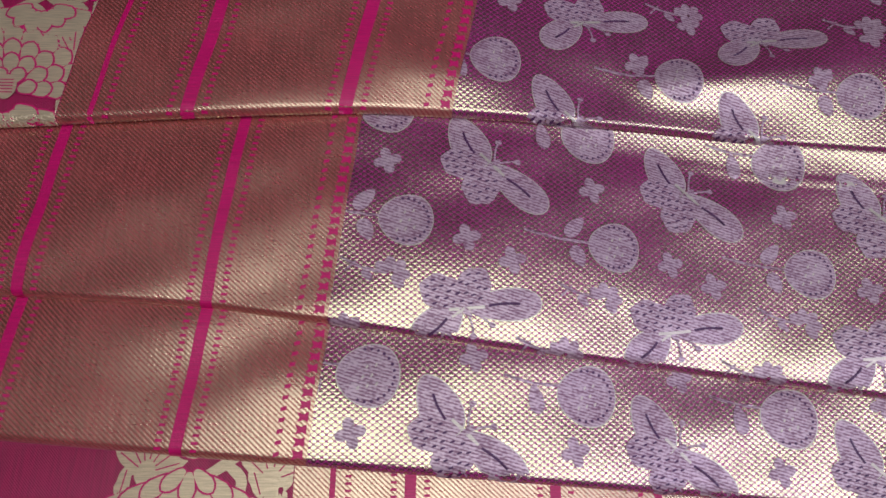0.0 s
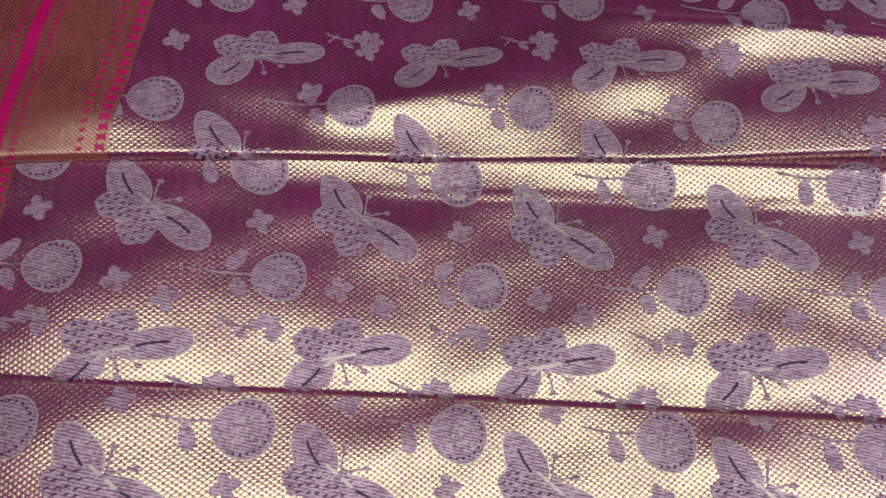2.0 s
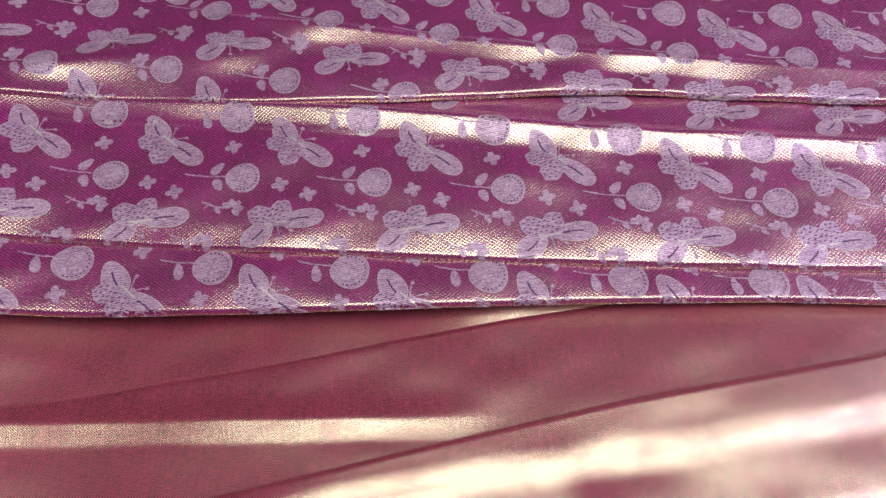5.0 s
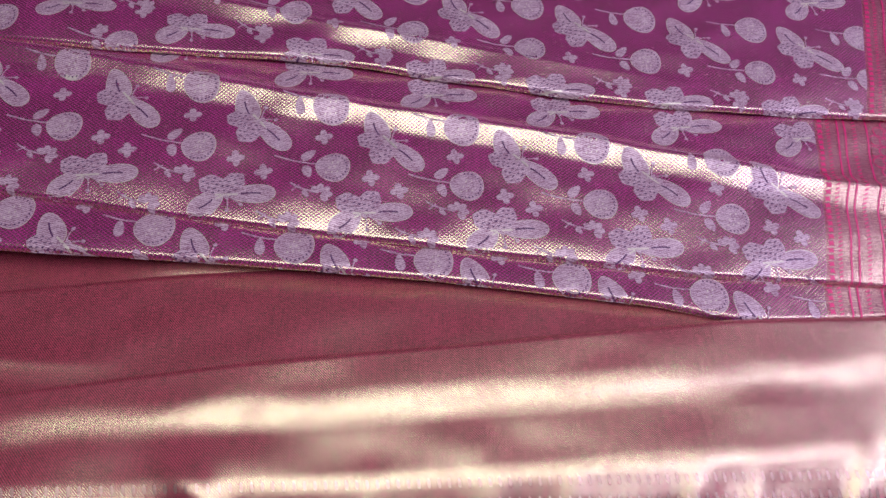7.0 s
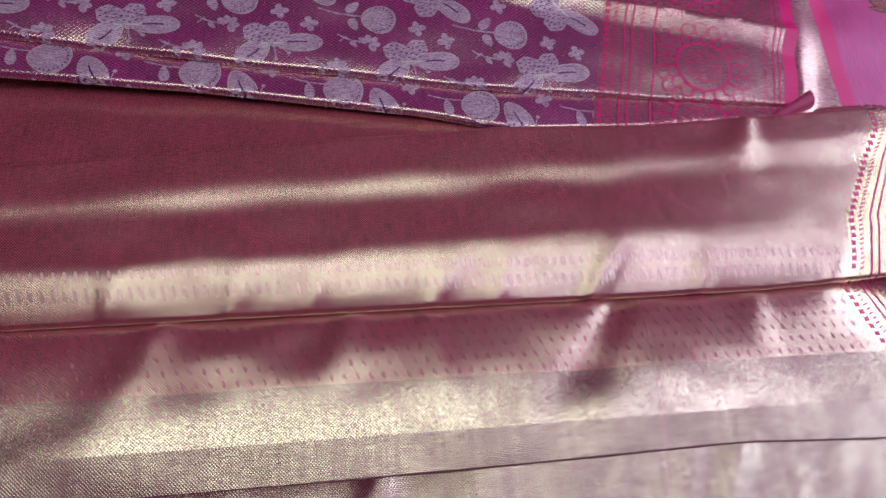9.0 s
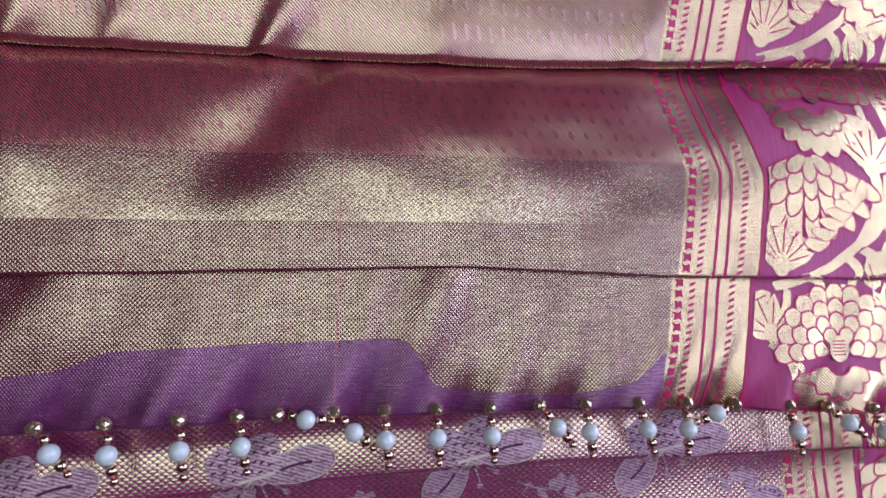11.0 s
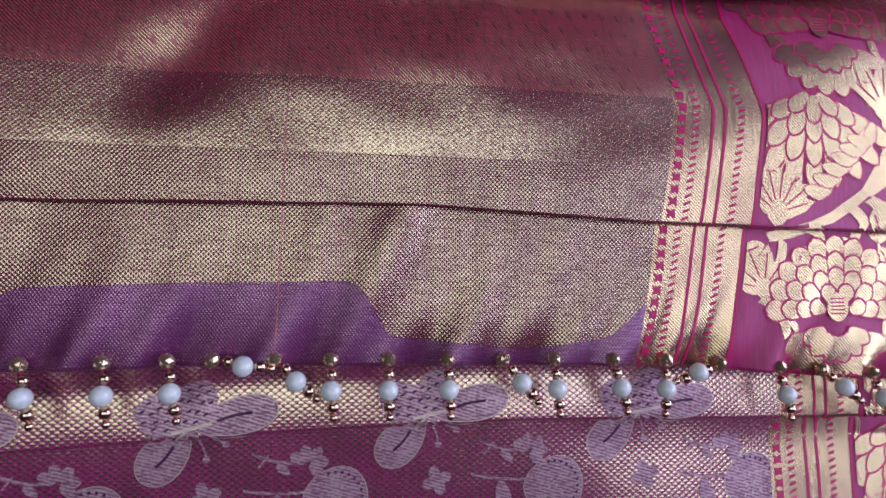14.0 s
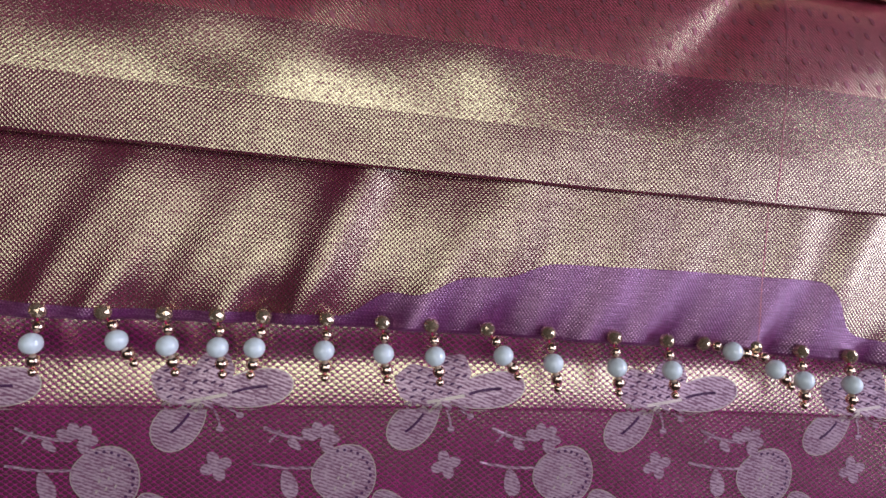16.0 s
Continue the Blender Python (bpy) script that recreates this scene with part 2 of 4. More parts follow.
class Fold:
    """One visible fold of a saree. low(x) and top(x) are its edges; z_low and z_top its heights there. A rounded lip closes the lower edge
    (and the upper one, if roll_top); swell is the bulge towards the lip, extra a relief of its own."""

    def __init__(self, low, top, z_low, z_top, swell=0.005, reach=0.022, lip=0.003, seed=1, amp=0.0006, roll_top=0.0, droop=0.0, droop_reach=0.014, extra=None):
        self.low, self.top, self.z_low, self.z_top = low, top, z_low, z_top
        self.swell, self.reach, self.lip, self.seed, self.amp = swell, reach, lip, seed, amp
        self.roll_top, self.droop, self.droop_reach, self.extra = roll_top, droop, droop_reach, extra

    def z(self, x, y):
        d = np.maximum(y - self.low(x), 0.0)
        e = np.maximum(self.top(x) - y, 0.0)
        s = d / np.maximum(d + e, 1e-6)
        z = lift(x) + self.z_low * (1 - s) + self.z_top * s + ripple(x, y, self.seed, self.amp)
        z = z - self.swell * np.exp(-d / self.reach)
        q = np.clip(1 - d / self.lip, 0, 1)
        z = z - self.lip * 1.2 * (1 - np.sqrt(np.maximum(1 - q * q, 0)))
        if self.roll_top:
            q = np.clip(1 - e / self.roll_top, 0, 1)
            z = z - self.roll_top * (1 - np.sqrt(np.maximum(1 - q * q, 0)))
        z = z - self.droop * np.exp(-e / self.droop_reach)
        if self.extra:
            z = z + self.extra(x, y)
        return z

    def spot(self, x, y, off=0.0):
        """Points on the cloth, raised along its normal by off."""
        x, y = np.asarray(x, float), np.asarray(y, float)
        y = np.clip(y, self.low(x) + 1e-5, self.top(x) - 1e-5)
        z = self.z(x, y)
        if np.ndim(off) == 0 and not off:
            return np.stack([x, y, z], -1)
        h = 0.0006
        zx = (self.z(x + h, y) - self.z(x - h, y)) / (2 * h)
        zy = np.clip((self.z(x, np.minimum(y + h, self.top(x))) - self.z(x, np.maximum(y - h, self.low(x)))) / (2 * h), -3, 3)
        n = np.stack([-zx, -zy, np.ones_like(zx)], -1)
        n /= np.linalg.norm(n, axis=-1, keepdims=True)
        return np.stack([x, y, z], -1) + np.asarray(off)[..., None] * n

    def sheet(self, name, x0, x1, material, parent, label="", nx=360, nv=90, y0=None, y1=None):
        """Mesh of the fold between the lines x0(y) and x1(y) (or numbers); rows crowd towards the lip."""
        f0 = x0 if callable(x0) else (lambda y: x0 + 0 * y)
        f1 = x1 if callable(x1) else (lambda y: x1 + 0 * y)
        s = np.linspace(0, 1, nv) ** 1.6
        a = np.linspace(0, 1, nx)
        xg = 0.5 * (f0(0) + f1(0)) + 0 * np.outer(s, a)
        for _ in range(4):
            lo, hi = self.low(xg), self.top(xg)
            if y0 is not None:
                lo = np.maximum(lo, y0(xg))
            if y1 is not None:
                hi = np.minimum(hi, y1(xg))
            yg = lo + (hi - lo) * s[:, None]
            xg = f0(yg) + (f1(yg) - f0(yg)) * a[None, :]
        p = self.spot(xg, yg)
        # a hem that turns under the lip
        under = p[0].copy()
        under[:, 1] += 0.004
        under[:, 2] -= 0.0012
        rows = np.concatenate([under[None], p], 0)
        uv = np.stack([xg, yg], -1)
        uv = np.concatenate([uv[:1] - (0, 0.004), uv], 0)
        n, m = rows.shape[:2]
        idx = np.arange(n * m).reshape(n, m)
        faces = np.stack([idx[:-1, :-1], idx[:-1, 1:], idx[1:, 1:], idx[1:, :-1]], -1).reshape(-1, 4)
        return part_np(name, rows.reshape(-1, 3), faces, uv.reshape(-1, 2), material, parent, label)


def ridges(*segments):
    """Creases of crumpled silk: soft ridges along segments (x0, y0, x1, y1, height, half width)."""

    def f(x, y):
        z = 0
        for x0, y0, x1, y1, high, half in segments:
            dx, dy = x1 - x0, y1 - y0
            ln = math.hypot(dx, dy)
            a = ((x - x0) * dx + (y - y0) * dy) / ln / ln
            d = ((x - x0) * dy - (y - y0) * dx) / ln
            rise = np.clip((a + 0.12) / 0.2, 0, 1)
            fall = np.clip((1.5 - a) / 1.3, 0, 1)
            fade = rise * rise * (3 - 2 * rise) * fall * fall * (3 - 2 * fall)
            z = z + high * fade * np.exp(-((d / (half * (0.6 + 0.9 * np.clip(a, 0, 1.5)))) ** 2))
        return z

    return f


# ---- the room, added out of view: table, floor, plain walls with a side window, ceiling open at the fill lamps ----
def box_bm(bm, x0, x1, y0, y1, z0, z1, bevel=0.0):
    m = Matrix.Translation(((x0 + x1) / 2, (y0 + y1) / 2, (z0 + z1) / 2)) @ Matrix.Diagonal((x1 - x0, y1 - y0, z1 - z0, 1))
    made = bmesh.ops.create_cube(bm, size=1, matrix=m)
    if bevel:
        edges = list({e for v in made["verts"] for e in v.link_edges})
        bmesh.ops.bevel(bm, geom=edges, offset=bevel, segments=2, affect="EDGES")


def setting(name, boxes, material, label):
    bm = bmesh.new()
    for b in boxes:
        box_bm(bm, *b)
    ob = part(name, bm, material)
    for p in ob.data.polygons:
        p.use_smooth = False
    return tagged(ob, label, kind="structure")


FLOOR_Z, TOP_Z = -0.80, 2.0
setting("floor", [(-1.6, 2.5, -2.0, 1.8, FLOOR_Z - 0.1, FLOOR_Z)], MAT_FLOOR, "plain worn stone floor of the room")
setting("wall_west", [(-1.7, -1.6, -2.1, 1.9, FLOOR_Z, TOP_Z)], MAT_WALL, "unseen plain plaster wall, dark to limit reflections")
setting("wall_north", [(-1.6, 2.5, 1.8, 1.9, FLOOR_Z, TOP_Z)], MAT_WALL, "unseen plain plaster wall, dark to limit reflections")
setting("wall_south", [(-1.6, 2.5, -2.1, -2.0, FLOOR_Z, TOP_Z)], MAT_WALL, "unseen plain plaster wall, dark to limit reflections")
setting("wall_east", [(2.4, 2.5, -2.0, -0.8, FLOOR_Z, TOP_Z), (2.4, 2.5, 0.8, 1.8, FLOOR_Z, TOP_Z),
                      (2.4, 2.5, -0.8, 0.8, FLOOR_Z, 0.24), (2.4, 2.5, -0.8, 0.8, 1.22, TOP_Z)], MAT_WALL, "unseen plain plaster wall with a window opening")
# unseen ceiling; its openings only follow the added overhead lamps
setting("ceiling", [(-1.7, 2.5, -2.1, -0.95, TOP_Z, TOP_Z + 0.1), (-1.7, 2.5, 0.75, 1.9, TOP_Z, TOP_Z + 0.1),
                    (-1.7, -0.44, -0.95, 0.75, TOP_Z, TOP_Z + 0.1), (1.43, 1.50, -0.95, 0.75, TOP_Z, TOP_Z + 0.1), (1.50, 2.38, 0.10, 0.75, TOP_Z, TOP_Z + 0.1), (2.38, 2.5, -0.95, 0.75, TOP_Z, TOP_Z + 0.1),
                    (-0.44, 1.43, -0.95, -0.78, TOP_Z, TOP_Z + 0.1), (-0.44, 1.43, 0.30, 0.75, TOP_Z, TOP_Z + 0.1)], MAT_WALL, "unseen plain plaster ceiling, open where the overhead fill lamps hang")

table = tagged(new("table"), "dark wooden table under the spread silk saree", "table")
table.location = (0.45, -0.1, FLOOR_Z)
bm = bmesh.new()
box_bm(bm, -0.95, 0.95, -0.65, 0.65, 0.725, 0.765, 0.006)
part("tabletop", bm, MAT_WOOD, table)
for sx in (-0.88, 0.88):
    for sy in (-0.58, 0.58):
        bm = bmesh.new()
        box_bm(bm, sx - 0.035, sx + 0.035, sy - 0.035, sy + 0.035, 0.0, 0.725, 0.004)
        part("leg", bm, MAT_WOOD, table)

# ---- the saree ----
body = tagged(new("silk_saree"), "magenta silk brocade saree with silver butterflies, laid in flat pleats", "saree")
pallu = tagged(new("saree_pallu"), "rose-gold zari saree end piece folded in bands, beaded hem", "saree")
under = tagged(new("saree_underlayer"), "folded magenta butterfly brocade lying beneath the beaded hem", "saree")

LINE_D = curve((-0.45, 0.01), (-0.19, -0.014), (-0.07, -0.024), (0.0, -0.030), (0.12, -0.042), (0.27, -0.052), (0.4, -0.060), (0.54, -0.072), (0.67, -0.088), (0.722, -0.099), (0.79, -0.098), (0.95, -0.090), (1.2, -0.085))
LINE_C = curve((-0.45, 0.055), (-0.2, 0.039), (-0.11, 0.034), (0.0, 0.0195), (0.13, 0.004), (0.27, -0.015), (0.4, -0.034), (0.55, -0.053), (0.7, -0.070), (1.2, -0.10))
LINE_B = curve((-0.45, 0.098), (-0.22, 0.105), (-0.1, 0.112), (-0.05, 0.115), (0.03, 0.1155), (0.07, 0.1150), (0.108, 0.1125), (0.172, 0.107), (0.22, 0.101), (0.275, 0.097), (0.32, 0.094), (0.38, 0.091), (0.417, 0.089), (0.476, 0.0850), (0.552, 0.073), (0.648, 0.059), (0.707, 0.0535), (0.83, 0.048), (1.2, 0.045))
ROW_A = curve((-0.4, 0.125), (-0.1, 0.104), (0.0, 0.095), (0.085, 0.087), (0.172, 0.076), (0.258, 0.067), (0.344, 0.053), (0.428, 0.037), (0.514, 0.022), (0.595, 0.010), (0.68, -0.002), (0.763, -0.010), (1.0, -0.03))
ROW_UP = curve((-0.4, 0.2), (0.0, 0.200), (0.11, 0.196), (0.193, 0.187), (0.275, 0.168), (0.362, 0.146), (0.457, 0.124), (0.538, 0.109), (0.62, 0.098), (0.75, 0.085), (1.0, 0.07))
squeeze = curve((-0.4, 1.0), (0.3, 1.0), (0.55, 0.86), (1.2, 0.86))


def shifted(line, by):
    return lambda x: line(x) + by


def ease(v, a, b):
    """A smooth step from 0 at a to 1 at b."""
    q = np.clip((v - a) / (b - a), 0, 1)
    return q * q * (3 - 2 * q)


def pressed(line, high, wide, back=0.35):
    """A pressed ridge above line(x): a slope that rises over wide and a short fall behind it; high(x) is its crest."""

    def f(x, y):
        d = (y - line(x)) / wide
        up = np.clip(d, 0, 1)
        rise = 0.65 * up + 0.35 * up * up
        fall = np.exp(-((np.maximum(d - 1, 0) / back) ** 2))
        return high(x) * rise * fall

    return f


STRIP = curve((-0.4, 0.15), (-0.05, 0.116), (0.03, 0.108), (0.056, 0.105), (0.093, 0.100), (0.17, 0.091), (0.25, 0.080), (0.32, 0.068), (0.442, 0.042), (0.478, 0.036), (0.624, 0.013), (0.77, -0.015), (1.0, -0.055))
STRIP_UP = curve((-0.4, 0.3), (0.1, 0.195), (0.227, 0.157), (0.284, 0.145), (0.346, 0.130), (0.459, 0.105), (0.475, 0.101), (0.607, 0.077), (0.7, 0.062), (1.0, 0.02))
strip_ridge = pressed(STRIP, curve((-0.4, 0.0), (-0.06, 0.0), (0.04, 0.0035), (0.2, 0.0044), (0.30, 0.0060), (0.5, 0.0058), (1.2, 0.0052)), 0.0165)
upper_ridge = pressed(STRIP_UP, curve((-0.4, 0.0), (0.16, 0.0), (0.24, 0.0036), (0.5, 0.0038), (0.62, 0.0022), (0.75, 0.0), (1.2, 0.0)), 0.0135)
glow_ridge = ridges((0.075, 0.136, 0.275, 0.163, 0.0050, 0.016))
crease_line = pressed(shifted(STRIP, -0.0016), curve((-0.4, 0.0), (0.06, 0.0), (0.10, 0.0007), (0.32, 0.0007), (0.42, 0.0), (1.2, 0.0)), 0.0016, 0.9)


fold_3 = Fold(LINE_D, shifted(LINE_C, 0.014), 0.010, 0.0015, swell=0.004, reach=0.02, lip=0.0035, seed=3, amp=0.0007)
fold_2 = Fold(LINE_C, shifted(LINE_B, 0.014), 0.011, 0.0035, swell=0.0040, reach=0.020, lip=0.003, seed=8, amp=0.0009, extra=lambda x, y: strip_ridge(x, y) + crease_line(x, y))
fold_1 = Fold(LINE_B, lambda x: 0.36 + 0 * x, 0.013, 0.004, swell=0.0030, reach=0.020, lip=0.003, seed=14, amp=0.0010,
              extra=lambda x, y: upper_ridge(x, y) + glow_ridge(x, y))


left_2 = lambda y: -0.066 + 0.115 * y
left_1 = lambda y: -0.040 + 0.21 * y
right_2 = lambda y: 0.797 + 0.22 * y
right_1 = lambda y: 0.83 + 0.27 * y

pleat_3 = fold_3.sheet("pleat", left_2, right_2, MAT_BODY, body, nx=420, nv=60)
pleat_2 = fold_2.sheet("pleat", left_2, right_2, MAT_BODY, body, nx=420, nv=90)
pleat_1 = fold_1.sheet("pleat", left_1, right_1, MAT_BODY, body, nx=420, nv=120)

# the pallu, fold by fold from the back
LINE_P1 = curve((-0.3, -0.10), (0.0, -0.095), (0.108, -0.088), (0.25, -0.076), (0.382, -0.062), (0.6, -0.05), (1.2, -0.05))
LINE_P2 = curve((-0.3, -0.20), (0.1, -0.165), (0.27, -0.142), (0.353, -0.131), (0.433, -0.121), (0.58, -0.109), (0.71, -0.098), (0.815, -0.0965), (0.963, -0.084), (1.2, -0.07))
LINE_E2 = curve((-0.4, -0.212), (0.4, -0.211), (0.75, -0.208), (0.86, -0.207), (0.92, -0.204), (1.0, -0.198), (1.3, -0.195))
LINE_E3 = curve((-0.4, -0.296), (0.5, -0.294), (0.7, -0.293), (0.83, -0.291), (0.92, -0.2955), (1.3, -0.300))
LINE_HEM = curve((-0.4, -0.352), (0.52, -0.354), (0.62, -0.349), (0.77, -0.347), (0.92, -0.349), (1.05, -0.358), (1.3, -0.37))
LINE_G = curve((-0.4, -0.39), (0.52, -0.386), (0.65, -0.378), (0.78, -0.372), (0.87, -0.370), (0.95, -0.372), (1.3, -0.375))


def gathers(x, y):
    """Small gathers that the bead threads pull into the hem."""
    d = y - LINE_HEM(x)
    return np.exp(-d / 0.016) * 0.0027 * (np.sin(TAU * (x - 0.35 * d) / 0.047 + 2.0 * np.sin(x * 31)) + 0.6 * np.sin(TAU * (x - 0.5 * d) / 0.021 + 1.0))


pal_0 = Fold(shifted(LINE_P1, -0.02), shifted(LINE_D, 0.02), -0.010, -0.018, swell=0, seed=21, amp=0.0005,
             extra=lambda x, y: 0.34 * np.maximum(y - LINE_P1(x) + 0.01, 0) * ease(x, 0.30, 0.42) + ridges((0.36, -0.075, 0.52, -0.083, 0.0012, 0.006))(x, y))
SHEEN_1 = curve((-0.3, -0.098), (0.07, -0.112), (0.19, -0.120), (0.31, -0.130), (0.6, -0.150))
pal_1 = Fold(shifted(LINE_P2, -0.02), LINE_P1, 0.004, -0.0085, swell=0, seed=22, amp=0.0004, roll_top=0.004,
             extra=pressed(SHEEN_1, curve((-0.3, 0.0036), (0.28, 0.0036), (0.37, 0.0), (1.2, 0.0)), 0.012, 0.8))


def profile(*knots):
    """Height over the cloth by straight slopes between lines (line, height), listed from the front to the back, with eased corners."""

    def f(x, y):
        z = 0
        for o in (-0.005, -0.003, -0.001, 0.001, 0.003, 0.005):
            yy, val = y + o, knots[0][1]
            for (la, za), (lb, zb) in zip(knots[:-1], knots[1:]):
                a, b = la(x), lb(x)
                val = val + (zb - za) * np.clip((yy - a) / np.maximum(b - a, 1e-4), 0, 1)
            z = z + val / 6
        return z

    return f


SHEEN_2 = curve((-0.3, -0.185), (0.1, -0.168), (0.308, -0.152), (0.424, -0.146), (0.547, -0.139), (0.68, -0.131), (0.8, -0.124), (0.95, -0.110), (1.2, -0.10))
CREST_2 = curve((-0.3, -0.186), (0.43, -0.186), (0.55, -0.183), (0.64, -0.178), (0.74, -0.173), (0.95, -0.170), (1.2, -0.17))
pal_2_shape = profile((LINE_E2, 0.0085), (CREST_2, 0.0146), (shifted(SHEEN_2, -0.011), 0.0102), (shifted(SHEEN_2, 0.001), 0.0118), (LINE_P2, 0.0092))
pal_2_creases = ridges((0.752, -0.212, 0.775, -0.175, 0.0032, 0.006), (0.905, -0.21, 0.925, -0.17, 0.0016, 0.009), (0.665, -0.209, 0.68, -0.180, 0.0018, 0.007), (0.60, -0.209, 0.612, -0.18, 0.0010, 0.006),
                       (0.435, -0.212, 0.40, -0.165, 0.0035, 0.009), (0.88, -0.088, 0.86, -0.13, 0.0022, 0.010), (0.56, -0.209, 0.57, -0.178, 0.0014, 0.008), (0.50, -0.209, 0.506, -0.182, 0.0010, 0.006),
                       (0.70, -0.209, 0.712, -0.18, 0.0012, 0.006), (0.82, -0.209, 0.835, -0.18, 0.0016, 0.008))
pal_2 = Fold(LINE_E2, LINE_P2, 0.0, 0.0, swell=0.002, reach=0.006, lip=0.0024, seed=23, amp=0.0005, roll_top=0.003,
             extra=lambda x, y: pal_2_shape(x, y) + pal_2_creases(x, y))
pal_3_creases = ridges((0.778, -0.205, 0.718, -0.282, -0.0030, 0.012), (0.435, -0.205, 0.42, -0.26, 0.003, 0.010), (0.625, -0.20, 0.60, -0.28, 0.0022, 0.012), (0.66, -0.20, 0.675, -0.27, 0.0014, 0.008),
                          (0.86, -0.20, 0.84, -0.27, 0.0012, 0.012), (0.53, -0.20, 0.50, -0.27, 0.002, 0.012))
pal_3 = Fold(LINE_E3, shifted(LINE_E2, 0.014), 0.0108, 0.012, swell=0.002, reach=0.02, lip=0.001, seed=24, amp=0.0007, droop=0.016, droop_reach=0.03,
             extra=lambda x, y: pal_3_creases(x, y) - 0.010 * ease(x, 0.90, 0.95) * np.exp(-np.maximum(LINE_E2(x) + 0.014 - y, 0) / 0.03))
pal_4 = Fold(LINE_HEM, shifted(LINE_E3, 0.012), 0.0045, 0.0040, swell=0.004, reach=0.012, lip=0.0015, seed=25, amp=0.0006,
             extra=lambda x, y: gathers(x, y) - 0.0035 * ease(x, 0.70, 0.64) * np.exp(-np.maximum(LINE_E3(x) - y, 0) / 0.012) + ridges((0.645, -0.270, 0.612, -0.345, 0.0042, 0.009), (0.700, -0.270, 0.664, -0.345, 0.0016, 0.012), (0.806, -0.270, 0.786, -0.342, 0.0014, 0.008),
                                                       (0.838, -0.270, 0.803, -0.342, 0.0028, 0.009), (0.572, -0.270, 0.54, -0.34, 0.0020, 0.012), (0.735, -0.28, 0.72, -0.345, 0.0008, 0.010),
                                                       (0.89, -0.28, 0.88, -0.345, 0.0008, 0.010))(x, y))
low_1 = Fold(LINE_G, shifted(LINE_HEM, 0.03), -0.0062, -0.0095, swell=0.0012, reach=0.006, lip=0.0015, seed=31, amp=0.0004,
             extra=lambda x, y: 0.0042 * ease(y - LINE_G(x), 0.016, 0.034))
low_2 = Fold(lambda x: -0.62 + 0 * x, shifted(LINE_G, 0.012), -0.052, -0.0105, swell=0, seed=32, amp=0.0005,
             extra=lambda x, y: 0.22 * np.maximum(LINE_G(x) - 0.008 - y, 0) * ease(x, 0.84, 0.97))

pal_right = lambda y: 0.918 + np.interp(y, [-0.36, -0.296, -0.25, -0.21, -0.165, -0.10, -0.08], [-0.006, 0.004, 0.011, 0.0, 0.006, 0.048, 0.05])
pal_left = lambda y: 0.056 + 0 * y
pal_left_back = lambda y: 0.071 + 0 * y
low_right = lambda y: 0.980 + 0 * y
for f, l in ((pal_0, pal_left_back), (pal_1, pal_left)):
    f.sheet("band", l, pal_right, MAT_GOLD, pallu, nx=420, nv=60)
band_2p = pal_2.sheet("band", pal_left, pal_right, MAT_GOLD, pallu, nx=460, nv=110)
band_3 = pal_3.sheet("band", pal_left, pal_right, MAT_GOLD, pallu, nx=460, nv=60, y0=lambda x: -0.247 + 0 * x)
pal_3.sheet("lattice_band", pal_left, pal_right, MAT_LATTICE, pallu, "gold band woven with small lozenges", nx=460, nv=50, y0=lambda x: -0.2735 + 0 * x, y1=lambda x: -0.247 + 0 * x)
pal_3.sheet("tissue_band", pal_left, pal_right, MAT_TISSUE, pallu, "plain gold tissue band", nx=460, nv=50, y1=lambda x: -0.2735 + 0 * x)
behind = Fold(lambda x: -0.125 + 0 * x, lambda x: 0.34 + 0 * x, -0.002, -0.002, swell=0, seed=41, amp=0.0008, extra=ridges((0.93, -0.08, 0.95, 0.03, 0.004, 0.012)))
back_2 = Fold(lambda x: -0.66 + 0 * x, lambda x: -0.05 + 0 * x, -0.031, -0.022, swell=0, seed=43, amp=0.0008)
LINE_STRIPE = curve((-0.4, -0.349), (0.60, -0.3485), (0.632, -0.345), (0.645, -0.334), (0.655, -0.337), (0.67, -0.328), (0.69, -0.3265), (0.70, -0.3205), (0.75, -0.3188), (0.812, -0.3178), (0.818, -0.337), (0.85, -0.340), (0.87, -0.3425), (0.905, -0.338), (0.915, -0.326), (0.925, -0.324), (1.2, -0.33), soft=3)
band_4 = pal_4.sheet("tissue_band", pal_left, pal_right, MAT_TISSUE, pallu, "plain gold tissue band", nx=500, nv=50, y0=lambda x: np.maximum(LINE_STRIPE(x), LINE_HEM(x) + 0.004))
pal_4.sheet("purple_hem", pal_left, pal_right, MAT_PURPLE, pallu, "purple silk hem gathered by bead strings", nx=700, nv=60, y1=lambda x: np.maximum(LINE_STRIPE(x), LINE_HEM(x) + 0.004))
pleat_u1 = low_1.sheet("pleat", -0.2, low_right, MAT_BODY, under, nx=360, nv=60)
pleat_u2 = low_2.sheet("pleat", -0.2, low_right, MAT_BODY, under, nx=360, nv=60)


# ---- woven motifs: flat shapes of thread that follow the cloth ----
def oval(cx, cy, a, b, turn=0.0, n=18, point=0.0, wave=0, depth=0.0):
    """Outline of a leaf, wing or petal: half axes a, b, turned by degrees; point sharpens its far end, wave scallops it."""
    th = np.linspace(0, TAU, n, endpoint=False)
    x, y = a * np.cos(th), b * np.sin(th) * (1 - point * np.cos(th))
    if wave:
        k = 1 + depth * np.cos(wave * th)
        x, y = x * k, y * k
    c, s = math.cos(radians(turn)), math.sin(radians(turn))
    return np.stack([cx + c * x - s * y, cy + s * x + c * y], -1)


